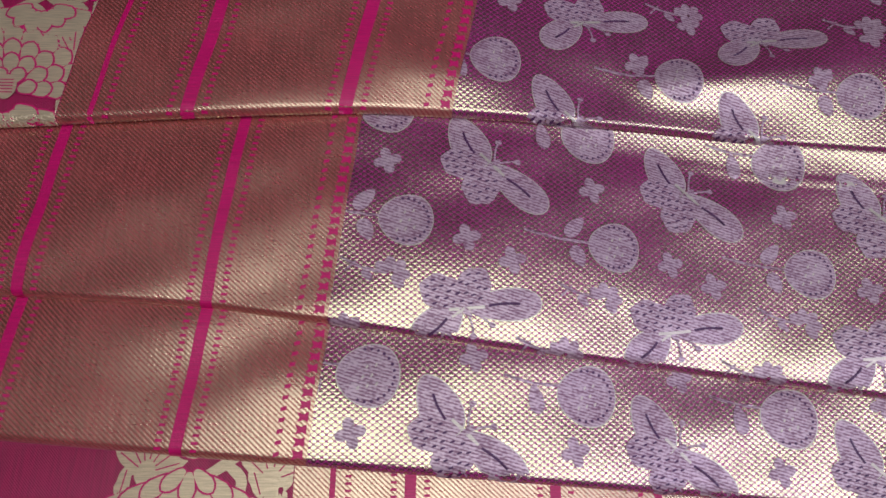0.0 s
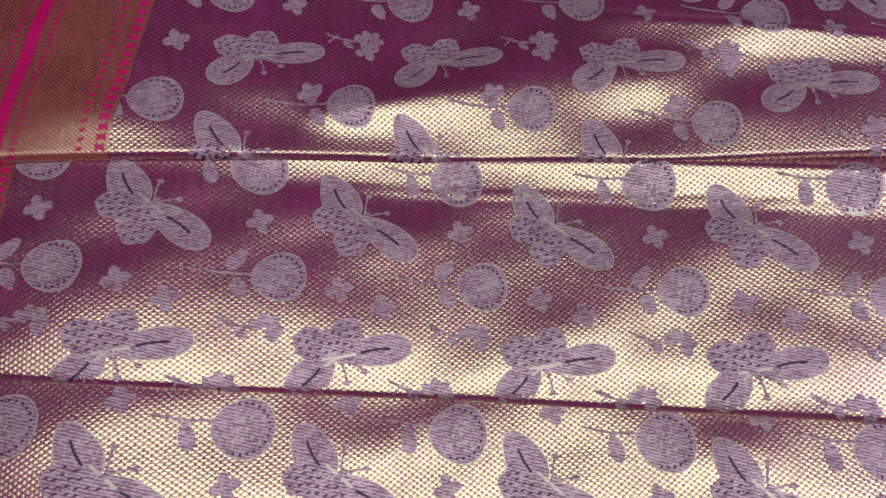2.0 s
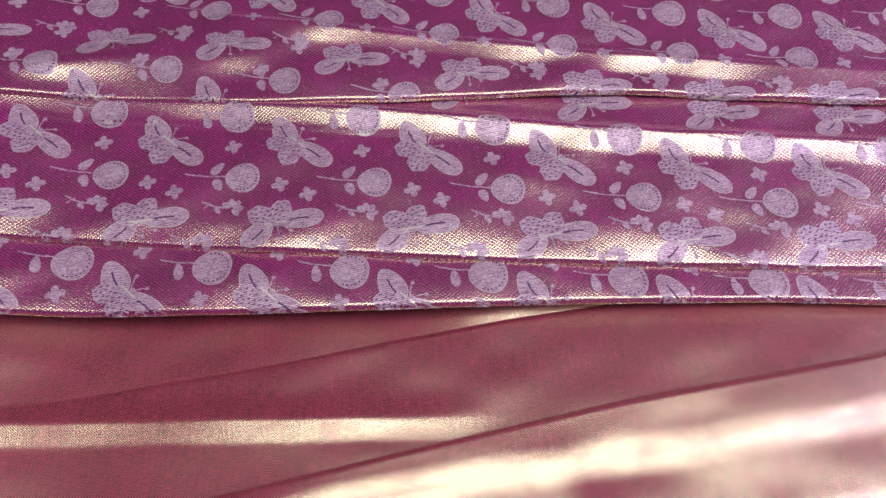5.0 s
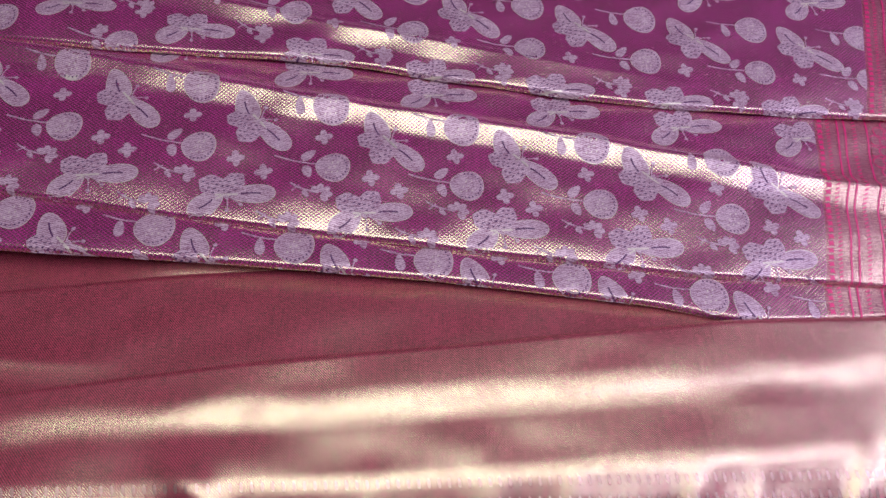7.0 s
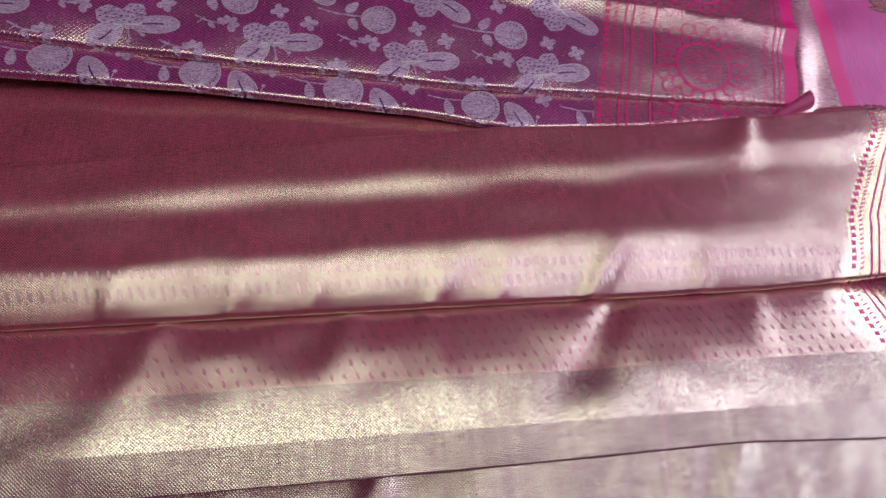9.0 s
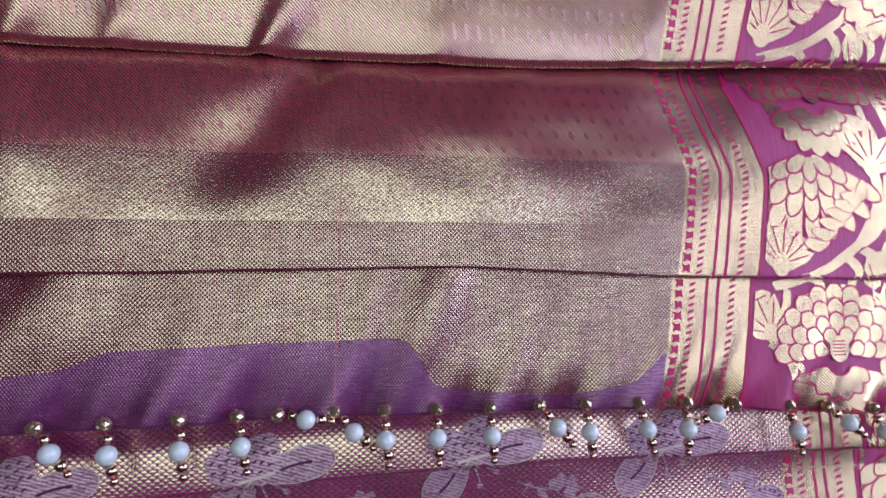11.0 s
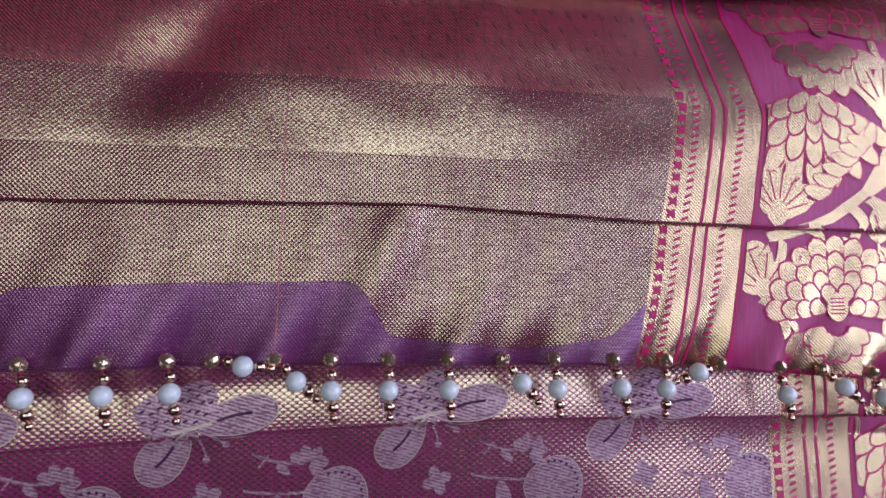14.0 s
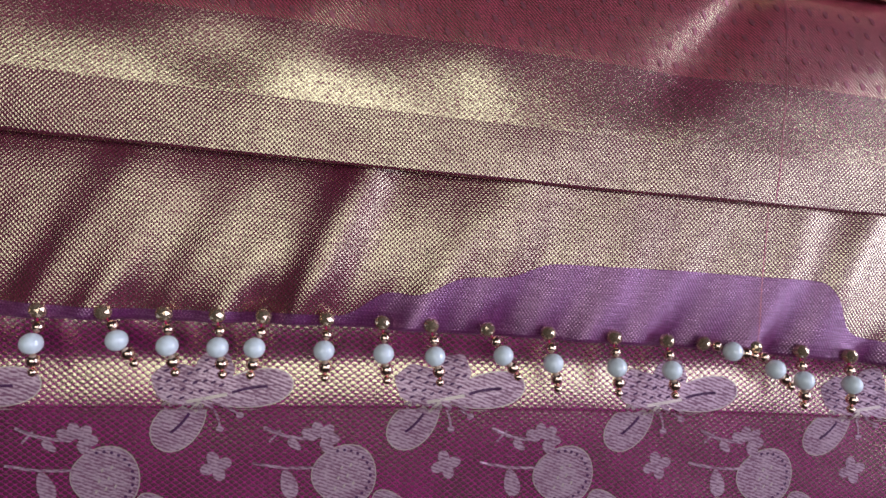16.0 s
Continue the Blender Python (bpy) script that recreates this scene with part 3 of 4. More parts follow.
def stroke(x0, y0, x1, y1, w, bend=0.0):
    """Outline of a thin curved stem."""
    t = np.linspace(0, 1, 6)
    dx, dy = x1 - x0, y1 - y0
    ln = math.hypot(dx, dy)
    nx, ny = -dy / ln, dx / ln
    off = bend * 4 * t * (1 - t)
    mx, my = x0 + dx * t + nx * off, y0 + dy * t + ny * off
    h = w / 2
    return np.concatenate([np.stack([mx + nx * h, my + ny * h], -1), np.stack([mx - nx * h, my - ny * h], -1)[::-1]], 0)


def butterfly(kind):
    """Shapes (outline in mm, material slot, layer) of one woven butterfly; slot 0 thread, 1 dark gaps, 2 fine gold outline."""
    sh = []
    if kind == "a":
        wings = ((-10.5, 9, 12.5, 7.6, 122, 0.22), (12, -8.5, 14.5, 6.6, -34, -0.22))
        hind = ((-13, -1, 8.0, 6.6, 170), (-3.5, -9.5, 9.0, 7.6, -115))
        feel = ((1, 2, 2.0, 11), (2, 1, 10.5, 3.2))
    else:
        wings = ((16, 3.5, 14.5, 6.2, 10, -0.22), (-9.5, -8, 11.5, 7.4, 228, -0.15))
        hind = ((-9, 5.5, 8.6, 7.0, 165), (2.5, 8.5, 9.0, 6.8, 60))
        feel = ((2, -2, 4.5, -10), (3, -1, 11.5, -5))
    for cx, cy, a, b, t, p in wings:
        sh.append((oval(cx, cy, a + 0.4, b + 0.4, t, 22, p), 2, 0))
        sh.append((oval(cx, cy, a, b, t, 22, p), 0, 1))
        r = radians(t)
        sh.append((stroke(cx - 0.45 * a * math.cos(r), cy - 0.45 * a * math.sin(r), cx + 0.4 * a * math.cos(r), cy + 0.4 * a * math.sin(r), 1.0, 0.5), 1, 3))
    for i, (cx, cy, a, b, t) in enumerate(hind):
        sh.append((oval(cx, cy, a, b, t, 20, 0.0, 6, 0.06), 0, 2))
        r = radians(t)
        for ring, count in ((0.72, 9), (0.35, 5)):
            for k in range(count):
                th = TAU * k / count + 0.3 * i
                dx, dy = ring * a * math.cos(th), ring * b * math.sin(th)
                sh.append((oval(cx + dx * math.cos(r) - dy * math.sin(r), cy + dx * math.sin(r) + dy * math.cos(r), 1.15, 0.45, 25, 6), 1, 4))
    for x0, y0, x1, y1 in feel:
        sh.append((stroke(x0, y0, x1, y1, 0.8, 0.5), 0, 2))
        sh.append((oval(x1, y1, 1.4, 1.2, 0, 10), 0, 3))
    far = wings[0]
    sh.append((stroke(-far[0] * 0.35, -far[1] * 0.25, far[0] * 0.5, far[1] * 0.5, 1.2), 2, 5))
    sh.append((stroke(0, 0, wings[1][0] * 0.45, wings[1][1] * 0.45, 1.0), 2, 5))
    sh.append((oval(0, 0, 4.5, 1.3, 45 if kind == "a" else -40, 12), 0, 5))
    return sh


def bulb(stem=True, size=1.0):
    sh = [(oval(0, 0, 10.95 * size, 10.75 * size, 0, 28, -0.16), 2, 0), (oval(0, 0, 10.6 * size, 10.4 * size, 0, 28, -0.16), 0, 1)]
    for k in range(15):
        th = radians(-105 + 15 * k)
        sh.append((oval(8.9 * size * math.cos(th), 8.9 * size * math.sin(th), 0.62, 0.62, 0, 7), 1, 3))
    for k in range(7):
        sh.append((oval(-3 + k * 1.1, -5 + (k * 37 % 11), 0.9, 0.4, 70, 6), 2, 3))
    if stem:
        sh.append((stroke(-10, 0.5, -38, 2.5, 1.0, 1.0), 0, 1))
        sh.append((oval(-17, 6.5, 5.6, 3.0, 52, 14, 0.3), 0, 2))
        sh.append((oval(-15, -6.0, 4.8, 3.0, -60, 14, 0.3), 0, 2))
    else:
        sh.append((oval(-20, -3.0, 5.8, 3.0, 105, 14, 0.3), 0, 2))
        sh.append((stroke(-10, 3.0, -33, 5.0, 0.9, 1.0), 0, 1))
    return sh


def blossom(r=5.5, turn=20):
    sh = [(oval(0.56 * r * math.cos(radians(turn + 90 * k)), 0.56 * r * math.sin(radians(turn + 90 * k)), 0.5 * r, 0.40 * r, turn + 90 * k, 12), 0, 1) for k in range(4)]
    sh.append((oval(0, 0, 0.3 * r, 0.3 * r, 0, 9), 0, 2))
    return sh


def sprig():
    sh = [(stroke(-15, 3.5, 2, -1, 1.0, -1.2), 0, 1), (stroke(-9, 2.5, -13, -2, 0.8), 0, 1)]
    for k in range(5):
        th = radians(-50 + 50 * k)
        sh.append((oval(5 + 4.2 * math.cos(th), -1 + 3.6 * math.sin(th), 3.2, 2.2, -50 + 50 * k, 12), 0, 2))
    sh.append((oval(-4, -3, 3.0, 1.6, -40, 10, 0.2), 0, 2))
    return sh


def ring_mesh(outline, rings=3):
    """Rings of points from an outline to its middle, and faces."""
    mid = outline.mean(0)
    n = len(outline)
    pts = [mid + (outline - mid) * (1 - k / rings) for k in range(rings)] + [mid[None]]
    faces = []
    for k in range(rings - 1):
        for i in range(n):
            j = (i + 1) % n
            faces.append((k * n + i, k * n + j, (k + 1) * n + j, (k + 1) * n + i))
    for i in range(n):
        faces.append(((rings - 1) * n + i, (rings - 1) * n + (i + 1) % n, rings * n))
    return np.concatenate(pts, 0), faces


def weave_in(name, shapes, fold, x, y, parent, mats, slope=0.0, scale=1.0, turn=0.0, limits=None, squash=1.0, label=""):
    """One motif of thread laid into a fold at (x, y); slope turns it with its row."""
    verts, faces, slots, uvs, at = [], [], [], [], 0
    c, s = math.cos(math.atan(slope) + radians(turn)), math.sin(math.atan(slope) + radians(turn))
    for outline, slot, layer in shapes:
        span = np.ptp(outline, 0).max()
        pts, fs = ring_mesh(outline, 4 if span > 14 else (3 if span > 5 else 1))
        px, py = pts[:, 0] * 0.001 * scale, pts[:, 1] * 0.001 * scale * squash
        wx, wy = x + c * px - s * py, y + s * px + c * py
        if limits:
            free = (wx > limits[0](wy) + 0.0003) & (wx < limits[1](wy) - 0.0003)
            fs = [f for f in fs if free[list(f)].any()]
            wx = np.clip(wx, limits[0](wy) + 0.0003, limits[1](wy) - 0.0003)
        gone = np.all((wy <= fold.low(wx) + 2e-5)) or np.all((wy >= fold.top(wx) - 2e-5))
        if gone:
            continue
        uvs.append(np.stack([wx, wy], -1))
        verts.append(np.full(len(wx), 0.00012 + 0.00006 * layer))
        faces += [tuple(i + at for i in f) for f in fs]
        slots += [slot] * len(fs)
        at += len(pts)
    if not verts:
        return None
    flat = np.concatenate(uvs)
    verts = [fold.spot(flat[:, 0], flat[:, 1], np.concatenate(verts))]
    ob = part_np(name, np.concatenate(verts), faces, np.concatenate(uvs), mats[0], parent, label)
    for m in mats[1:]:
        ob.data.materials.append(m)
    ob.data.polygons.foreach_set("material_index", np.array(slots, dtype=np.int32))
    return ob


SILVERS = (MAT_SILVER, MAT_DARK, MAT_PALEGOLD)
BUTTERFLY_A, BUTTERFLY_B = butterfly("a"), butterfly("b")
BULB, BULB_LEAF = bulb(True), bulb(False, 1.1)
BLOSSOM, SPRIG = blossom(), sprig()


def row(fold, pleat, line, x0, pitch, count, shapes, name, limits, squash=1.0, skip=lambda x: False, dy=0.0):
    for k in range(count):
        x = x0 + pitch * k
        y = float(line(x)) + dy
        if skip(x) or not (float(limits[0](y)) - 0.012 < x < float(limits[1](y)) + 0.012):
            continue
        if y < float(fold.low(x)) - 0.012 or y > float(fold.top(x)) + 0.012:
            continue
        slope = float(line(x + 0.01) - line(x - 0.01)) / 0.02
        weave_in(name, shapes, fold, x, y, pleat, SILVERS, slope, limits=limits, squash=squash)


def at_row(base, v, sq=True):
    return lambda x: base(x) + v * (squeeze(x) if sq else 1.0)


L2, L1 = (left_2, right_2), (left_1, right_1)
# middle pleat
row(fold_2, pleat_2, at_row(ROW_A, 0.052), -0.055, 0.0848, 12, BUTTERFLY_B, "butterfly_motif", L2, 0.9)
row(fold_2, pleat_2, at_row(ROW_A, 0.0205), -0.043, 0.0858, 12, BULB_LEAF, "bud_motif", L2)
row(fold_2, pleat_2, ROW_A, 0.0005, 0.0850, 12, BUTTERFLY_A, "butterfly_motif", L2)
row(fold_2, pleat_2, at_row(ROW_A, -0.0285), -0.034, 0.0848, 12, BULB, "bud_motif", L2)
row(fold_2, pleat_2, at_row(ROW_A, -0.033), -0.010, 0.0848, 12, BLOSSOM, "blossom_motif", L2)
row(fold_2, pleat_2, at_row(ROW_A, -0.040), 0.008, 0.0848, 12, BLOSSOM, "blossom_motif", L2)
row(fold_2, pleat_2, at_row(ROW_A, -0.004), -0.042, 0.0850, 12, BLOSSOM, "blossom_motif", L2)
row(fold_2, pleat_2, at_row(ROW_A, -0.050), -0.044, 0.0846, 12, SPRIG, "sprig_motif", L2)
row(fold_2, pleat_2, at_row(ROW_A, -0.062), -0.0115, 0.0843, 12, BUTTERFLY_B, "butterfly_motif", L2)
row(fold_2, pleat_2, at_row(ROW_A, -0.074), -0.061, 0.0843, 12, SPRIG, "sprig_motif", L2)
# lower pleat
row(fold_3, pleat_3, at_row(ROW_A, -0.080), -0.008, 0.0838, 12, BLOSSOM, "blossom_motif", L2)
row(fold_3, pleat_3, at_row(ROW_A, -0.0905), -0.0475, 0.0836, 12, BULB_LEAF, "bud_motif", L2)
row(fold_3, pleat_3, at_row(ROW_A, -0.1085), -0.0115, 0.0832, 12, BUTTERFLY_A, "butterfly_motif", L2)
row(fold_3, pleat_3, at_row(ROW_A, -0.112), -0.053, 0.0834, 12, BLOSSOM, "blossom_motif", L2)
# upper pleat
row(fold_1, pleat_1, at_row(ROW_UP, -0.058, False), 0.003, 0.0815, 12, BULB, "bud_motif", L1)
row(fold_1, pleat_1, at_row(ROW_UP, -0.083, False), 0.037, 0.0830, 12, BUTTERFLY_A, "butterfly_motif", L1)
row(fold_1, pleat_1, at_row(ROW_UP, -0.034, False), 0.0425, 0.0825, 12, BUTTERFLY_B, "butterfly_motif", L1, 0.85)
row(fold_1, pleat_1, at_row(ROW_UP, -0.052, False), 0.066, 0.0825, 12, BLOSSOM, "blossom_motif", L1)
row(fold_1, pleat_1, at_row(ROW_UP, -0.028, False), 0.010, 0.0825, 12, BLOSSOM, "blossom_motif", L1)
row(fold_1, pleat_1, at_row(ROW_UP, -0.022, False), 0.088, 0.0825, 12, SPRIG, "sprig_motif", L1)
row(fold_1, pleat_1, at_row(ROW_UP, 0.0, False), 0.032, 0.0823, 12, BULB, "bud_motif", L1)
row(fold_1, pleat_1, at_row(ROW_UP, -0.004, False), 0.060, 0.0823, 12, BLOSSOM, "blossom_motif", L1)
row(fold_1, pleat_1, at_row(ROW_UP, 0.025, False), 0.068, 0.0828, 12, BUTTERFLY_A, "butterfly_motif", L1)
row(fold_1, pleat_1, at_row(ROW_UP, 0.040, False), 0.030, 0.0828, 12, BULB_LEAF, "bud_motif", L1)
row(fold_1, pleat_1, at_row(ROW_UP, 0.072, False), 0.000, 0.0828, 12, BUTTERFLY_B, "butterfly_motif", L1)
row(fold_1, pleat_1, at_row(ROW_UP, 0.098, False), 0.045, 0.0828, 12, BULB, "bud_motif", L1)
row(fold_1, pleat_1, at_row(ROW_UP, 0.125, False), 0.075, 0.0828, 12, BUTTERFLY_A, "butterfly_motif", L1)
# the layer beneath the beads
LU = (lambda y: -0.2 + 0 * y, low_right)
row(low_1, pleat_u1, at_row(LINE_G, 0.004, False), -0.0016, 0.0838, 12, BUTTERFLY_B, "butterfly_motif", LU)
row(low_2, pleat_u2, at_row(LINE_G, 0.002, False), -0.0016, 0.0838, 12, BUTTERFLY_B, "butterfly_motif", LU)
row(low_2, pleat_u2, at_row(LINE_G, -0.011, False), 0.034, 0.0838, 12, SPRIG, "sprig_motif", LU)
row(low_2, pleat_u2, at_row(LINE_G, -0.022, False), 0.003, 0.0838, 12, BLOSSOM, "blossom_motif", LU)
row(low_2, pleat_u2, at_row(LINE_G, -0.026, False), 0.049, 0.0838, 12, BULB_LEAF, "bud_motif", LU)
row(low_2, pleat_u2, at_row(LINE_G, -0.052, False), 0.080, 0.0838, 11, BUTTERFLY_A, "butterfly_motif", LU)
row(low_2, pleat_u2, at_row(LINE_G, -0.085, False), 0.030, 0.0838, 11, BULB, "bud_motif", LU)


# ---- borders: stripes, rows of ticks, florals ----
def ribbon(name, fold, edge, off, wide, material, parent, n=70, cut=(-9.0, 9.0), raise_by=0.0002, wiggle=0.0):
    """A woven stripe that runs along a border line edge(y) at the distance off from it."""
    xs = float(edge(0.0)) + off
    lo, hi = max(float(fold.low(xs)) - 0.004, cut[0]), min(float(fold.top(xs)), cut[1])
    s = np.linspace(0, 1, n)
    y = lo + (hi - lo) * s ** 1.3
    x = edge(y) + off + wiggle * np.sin(y * 210) * np.sin(y * 90)
    w = wide * 0.5
    p = np.stack([fold.spot(x + k * w, y, raise_by) for k in (-1.0, 0.0, 1.0)], 1)
    uv = np.stack([np.stack([x + k * w, y], -1) for k in (-1.0, 0.0, 1.0)], 1)
    idx = np.arange(n * 3).reshape(n, 3)
    f = np.stack([idx[:-1, :-1], idx[:-1, 1:], idx[1:, 1:], idx[1:, :-1]], -1).reshape(-1, 4)
    return part_np(name, p.reshape(-1, 3), f, uv.reshape(-1, 2), material, parent)


def ticks(name, fold, edge, off, wide, high, pitch, material, parent, cut=(-9.0, 9.0), slant=0.0, pointed=False):
    """A row of small woven marks along a border line, joined as one strip."""
    xs = float(edge(0.0)) + off
    lo, hi = max(float(fold.low(xs)), cut[0]), min(float(fold.top(xs)), cut[1])
    ys = np.arange(lo + pitch, hi - pitch, pitch)
    if not len(ys):
        return
    if pointed:
        out = np.array([[-0.5, -0.5], [0.1, -0.28], [0.5, -0.5], [0.5, 0.5], [0.1, 0.28], [-0.5, 0.5], [-0.28, 0.0]]) * (wide, high)
    else:
        out = np.array([[-0.5, -0.42], [0.42, -0.5], [0.5, 0.42], [-0.42, 0.5]]) * (wide, high)
    out = out + np.stack([0 * out[:, 0], out[:, 0] * slant], -1)
    x = (edge(ys) + off)[:, None] + out[None, :, 0]
    y = ys[:, None] + out[None, :, 1]
    uv = np.stack([x.ravel(), y.ravel()], -1)
    faces = np.arange(len(uv)).reshape(len(ys), len(out))
    tagged(part_np(name, fold.spot(uv[:, 0], uv[:, 1], 0.00022), faces, uv, material, parent), kind="stuff")


def scale_fan(cx, cy, rows, a0, a1, layer):
    """Overlapping scale petals, each with a dark rim; rows lists (radius, count, half length, half width) from the outside in."""
    sh = []
    for k, (r, count, a, b) in enumerate(rows):
        for i in range(count):
            t = a0 + (a1 - a0) * ((i + 0.5) / count)
            x, y = cx + r * math.cos(radians(t)), cy + r * math.sin(radians(t))
            sh.append((oval(x, y, a + 0.75, b + 0.75, t, 14, -0.25, 5, 0.04), 1, layer + 2 * k))
            sh.append((oval(x, y, a, b, t, 14, -0.25, 5, 0.04), 0, layer + 2 * k + 1))
    return sh


def lobed_leaf(cx, cy, turn, size, lobes=5, layer=2):
    """Palmate leaf of pointed lobes with veins."""
    sh = []
    for k in range(lobes):
        t = turn + (k - (lobes - 1) / 2) * 150 / lobes
        l = size * (1.0 - 0.09 * abs(k - (lobes - 1) / 2))
        x, y = cx + 0.62 * l * math.cos(radians(t)), cy + 0.62 * l * math.sin(radians(t))
        sh.append((oval(x, y, 0.66 * l, 0.27 * l, t, 16, 0.35, 6, 0.07), 0, layer))
        sh.append((stroke(cx + 0.3 * l * math.cos(radians(t)), cy + 0.3 * l * math.sin(radians(t)), cx + 1.05 * l * math.cos(radians(t)), cy + 1.05 * l * math.sin(radians(t)), 0.5), 1, layer + 2))
    sh.append((oval(cx, cy, 0.3 * size, 0.26 * size, turn, 12), 0, layer))
    return sh


def ribbon_leaf(x, y, t, l=6.0):
    """One serrated leaf with its vein."""
    dx, dy = 0.66 * l * math.cos(radians(t)), 0.66 * l * math.sin(radians(t))
    return [(oval(x, y, l, 0.43 * l, t, 16, 0.3, 6, 0.08), 0, 2), (stroke(x - dx, y - dy, x + dx, y + dy, 0.5), 1, 4)]


def spray():
    """Large woven spray in mm, about 66 wide and 110 high, piece by piece: (name, shapes)."""
    out = [("woven_flower", scale_fan(-6, 50, ((30, 9, 8.5, 3.2), (22, 7, 8.0, 3.3), (14, 5, 7.0, 3.2), (8, 3, 5.5, 2.8)), 200, 335, 2)),
           ("woven_leaf", lobed_leaf(-23, 2, 80, 17, 7)), ("woven_leaf", lobed_leaf(25, 44, 78, 17, 5)), ("woven_leaf", lobed_leaf(-27, -26, 110, 14, 5)), ("woven_leaf", lobed_leaf(29, -20, 60, 12, 5))]
    # the stem that climbs in a bow, and the sprig of paired leaflets inside it
    out.append(("woven_stem", [(stroke(-24, -7, 14, 10, 4.0, -3), 0, 1), (stroke(13, 9, 26, 46, 3.6, -6), 0, 1), (stroke(16, 9, 31, 40, 1.8, -6), 0, 1)]))
    sprig_leaves = []
    for k in range(6):
        x, y = -3 + 3.9 * k, 10 + 3.9 * k - 0.12 * (k - 3) ** 2
        for t in (75, 165):
            cx, cy = x + 4.4 * math.cos(radians(t)), y + 4.4 * math.sin(radians(t))
            sprig_leaves += [(oval(cx, cy, 5.3, 2.9, t, 12, 0.25), 1, 3 + k), (oval(cx, cy, 4.9, 2.5, t, 12, 0.25), 0, 4 + k)]
    out.append(("woven_leaf", sprig_leaves))
    # curls below the stem
    for x0, y0, x1, y1, w, b in ((8, 5, 12, -9, 4.2, 4), (12, -9, 4, -10, 2.6, -2), (16, 8, 25, -8, 4.6, 4), (22, 6, 32, -4, 4.0, 3), (-8, -3, -2, -12, 4.0, 3),
                                 (-18, -8, -27, -22, 3.6, 3), (-28, -30, -18, -44, 3.6, 3), (-22, -34, -12, -50, 3.0, 3), (31, -28, 27, -48, 3.6, -3)):
        out.append(("woven_curl", [(stroke(x0, y0, x1, y1, w, b), 0, 2)]))
    for x, y, t in ((31, 22, 60), (31, 10, 20), (-31, 28, 110), (-31, 44, 80), (-32, -12, 200), (16, 55, 100), (20, -2, -70), (-12, -16, 240)):
        out.append(("woven_leaf", ribbon_leaf(x, y, t, 6.5)))
    # the domed flower, and the fan of petals beneath it
    dome = scale_fan(4, -36, ((25, 11, 5.0, 3.7), (19, 9, 4.8, 3.4), (13.5, 7, 4.4, 3.1), (8.5, 4, 3.6, 2.8)), -5, 185, 3)
    dome.append((oval(4, -33, 5.5, 4.2, 90, 16), 0, 12))
    dome += [(stroke(1.2, -35.5 + 1.4 * k, 6.8, -35.5 + 1.4 * k, 0.5), 1, 13) for k in range(5)]
    out.append(("woven_flower", dome))
    out.append(("woven_flower", scale_fan(4, -39, ((18, 8, 7.0, 3.6), (10, 6, 5.0, 2.8)), 195, 345, 2)))
    return out


def medallion():
    """Round wreath of leaves about a flower of scales, in mm, about 66 across, piece by piece."""
    wreath = scale_fan(0, 0, ((29, 20, 4.6, 3.6), (22.5, 18, 4.0, 3.1)), 0, 360, 2)
    out = [("woven_petal", wreath[k:k + 2]) for k in range(0, len(wreath), 2)]
    heart = [(oval(0, 0, 19.4, 19.4, 0, 36), 1, 7), (oval(0, 0, 17.8, 17.8, 0, 36), 0, 8)] + scale_fan(0, 0, ((9, 9, 3.4, 2.8),), 0, 360, 9)
    heart.append((oval(0, 0, 6.0, 6.0, 0, 18), 0, 12))
    heart += [(stroke(2 * math.cos(k * TAU / 6), 2 * math.sin(k * TAU / 6), 5.2 * math.cos(k * TAU / 6), 5.2 * math.sin(k * TAU / 6), 0.6), 1, 13) for k in range(6)]
    out.append(("woven_flower", heart))
    for sx in (-1, 1):
        for sy in (-1, 1):
            out.append(("woven_leaf", lobed_leaf(sx * 25, sy * 27, math.degrees(math.atan2(sy * 0.9, sx)), 10, 5)))
    return out


SPRAY, MEDALLION = spray(), medallion()
GOLDS = (MAT_BAND, MAT_STRIPE)


def florals(fold, edge, lo_off, hi_off, ys, panel, scale, mats=GOLDS, motif=SPRAY, mid=None):
    """Motifs down the middle of a border panel, one for each height in ys."""
    mid = 0.5 * (lo_off + hi_off) if mid is None else mid
    lim = (lambda y: edge(y) + lo_off, lambda y: edge(y) + hi_off)
    for y in ys:
        for name, shapes in motif:
            ob = weave_in(name, shapes, fold, float(edge(y)) + mid, y, panel, mats, scale=scale, limits=lim)
            if ob:
                ob.data.polygons.foreach_set("use_smooth", np.zeros(len(ob.data.polygons), dtype=bool))


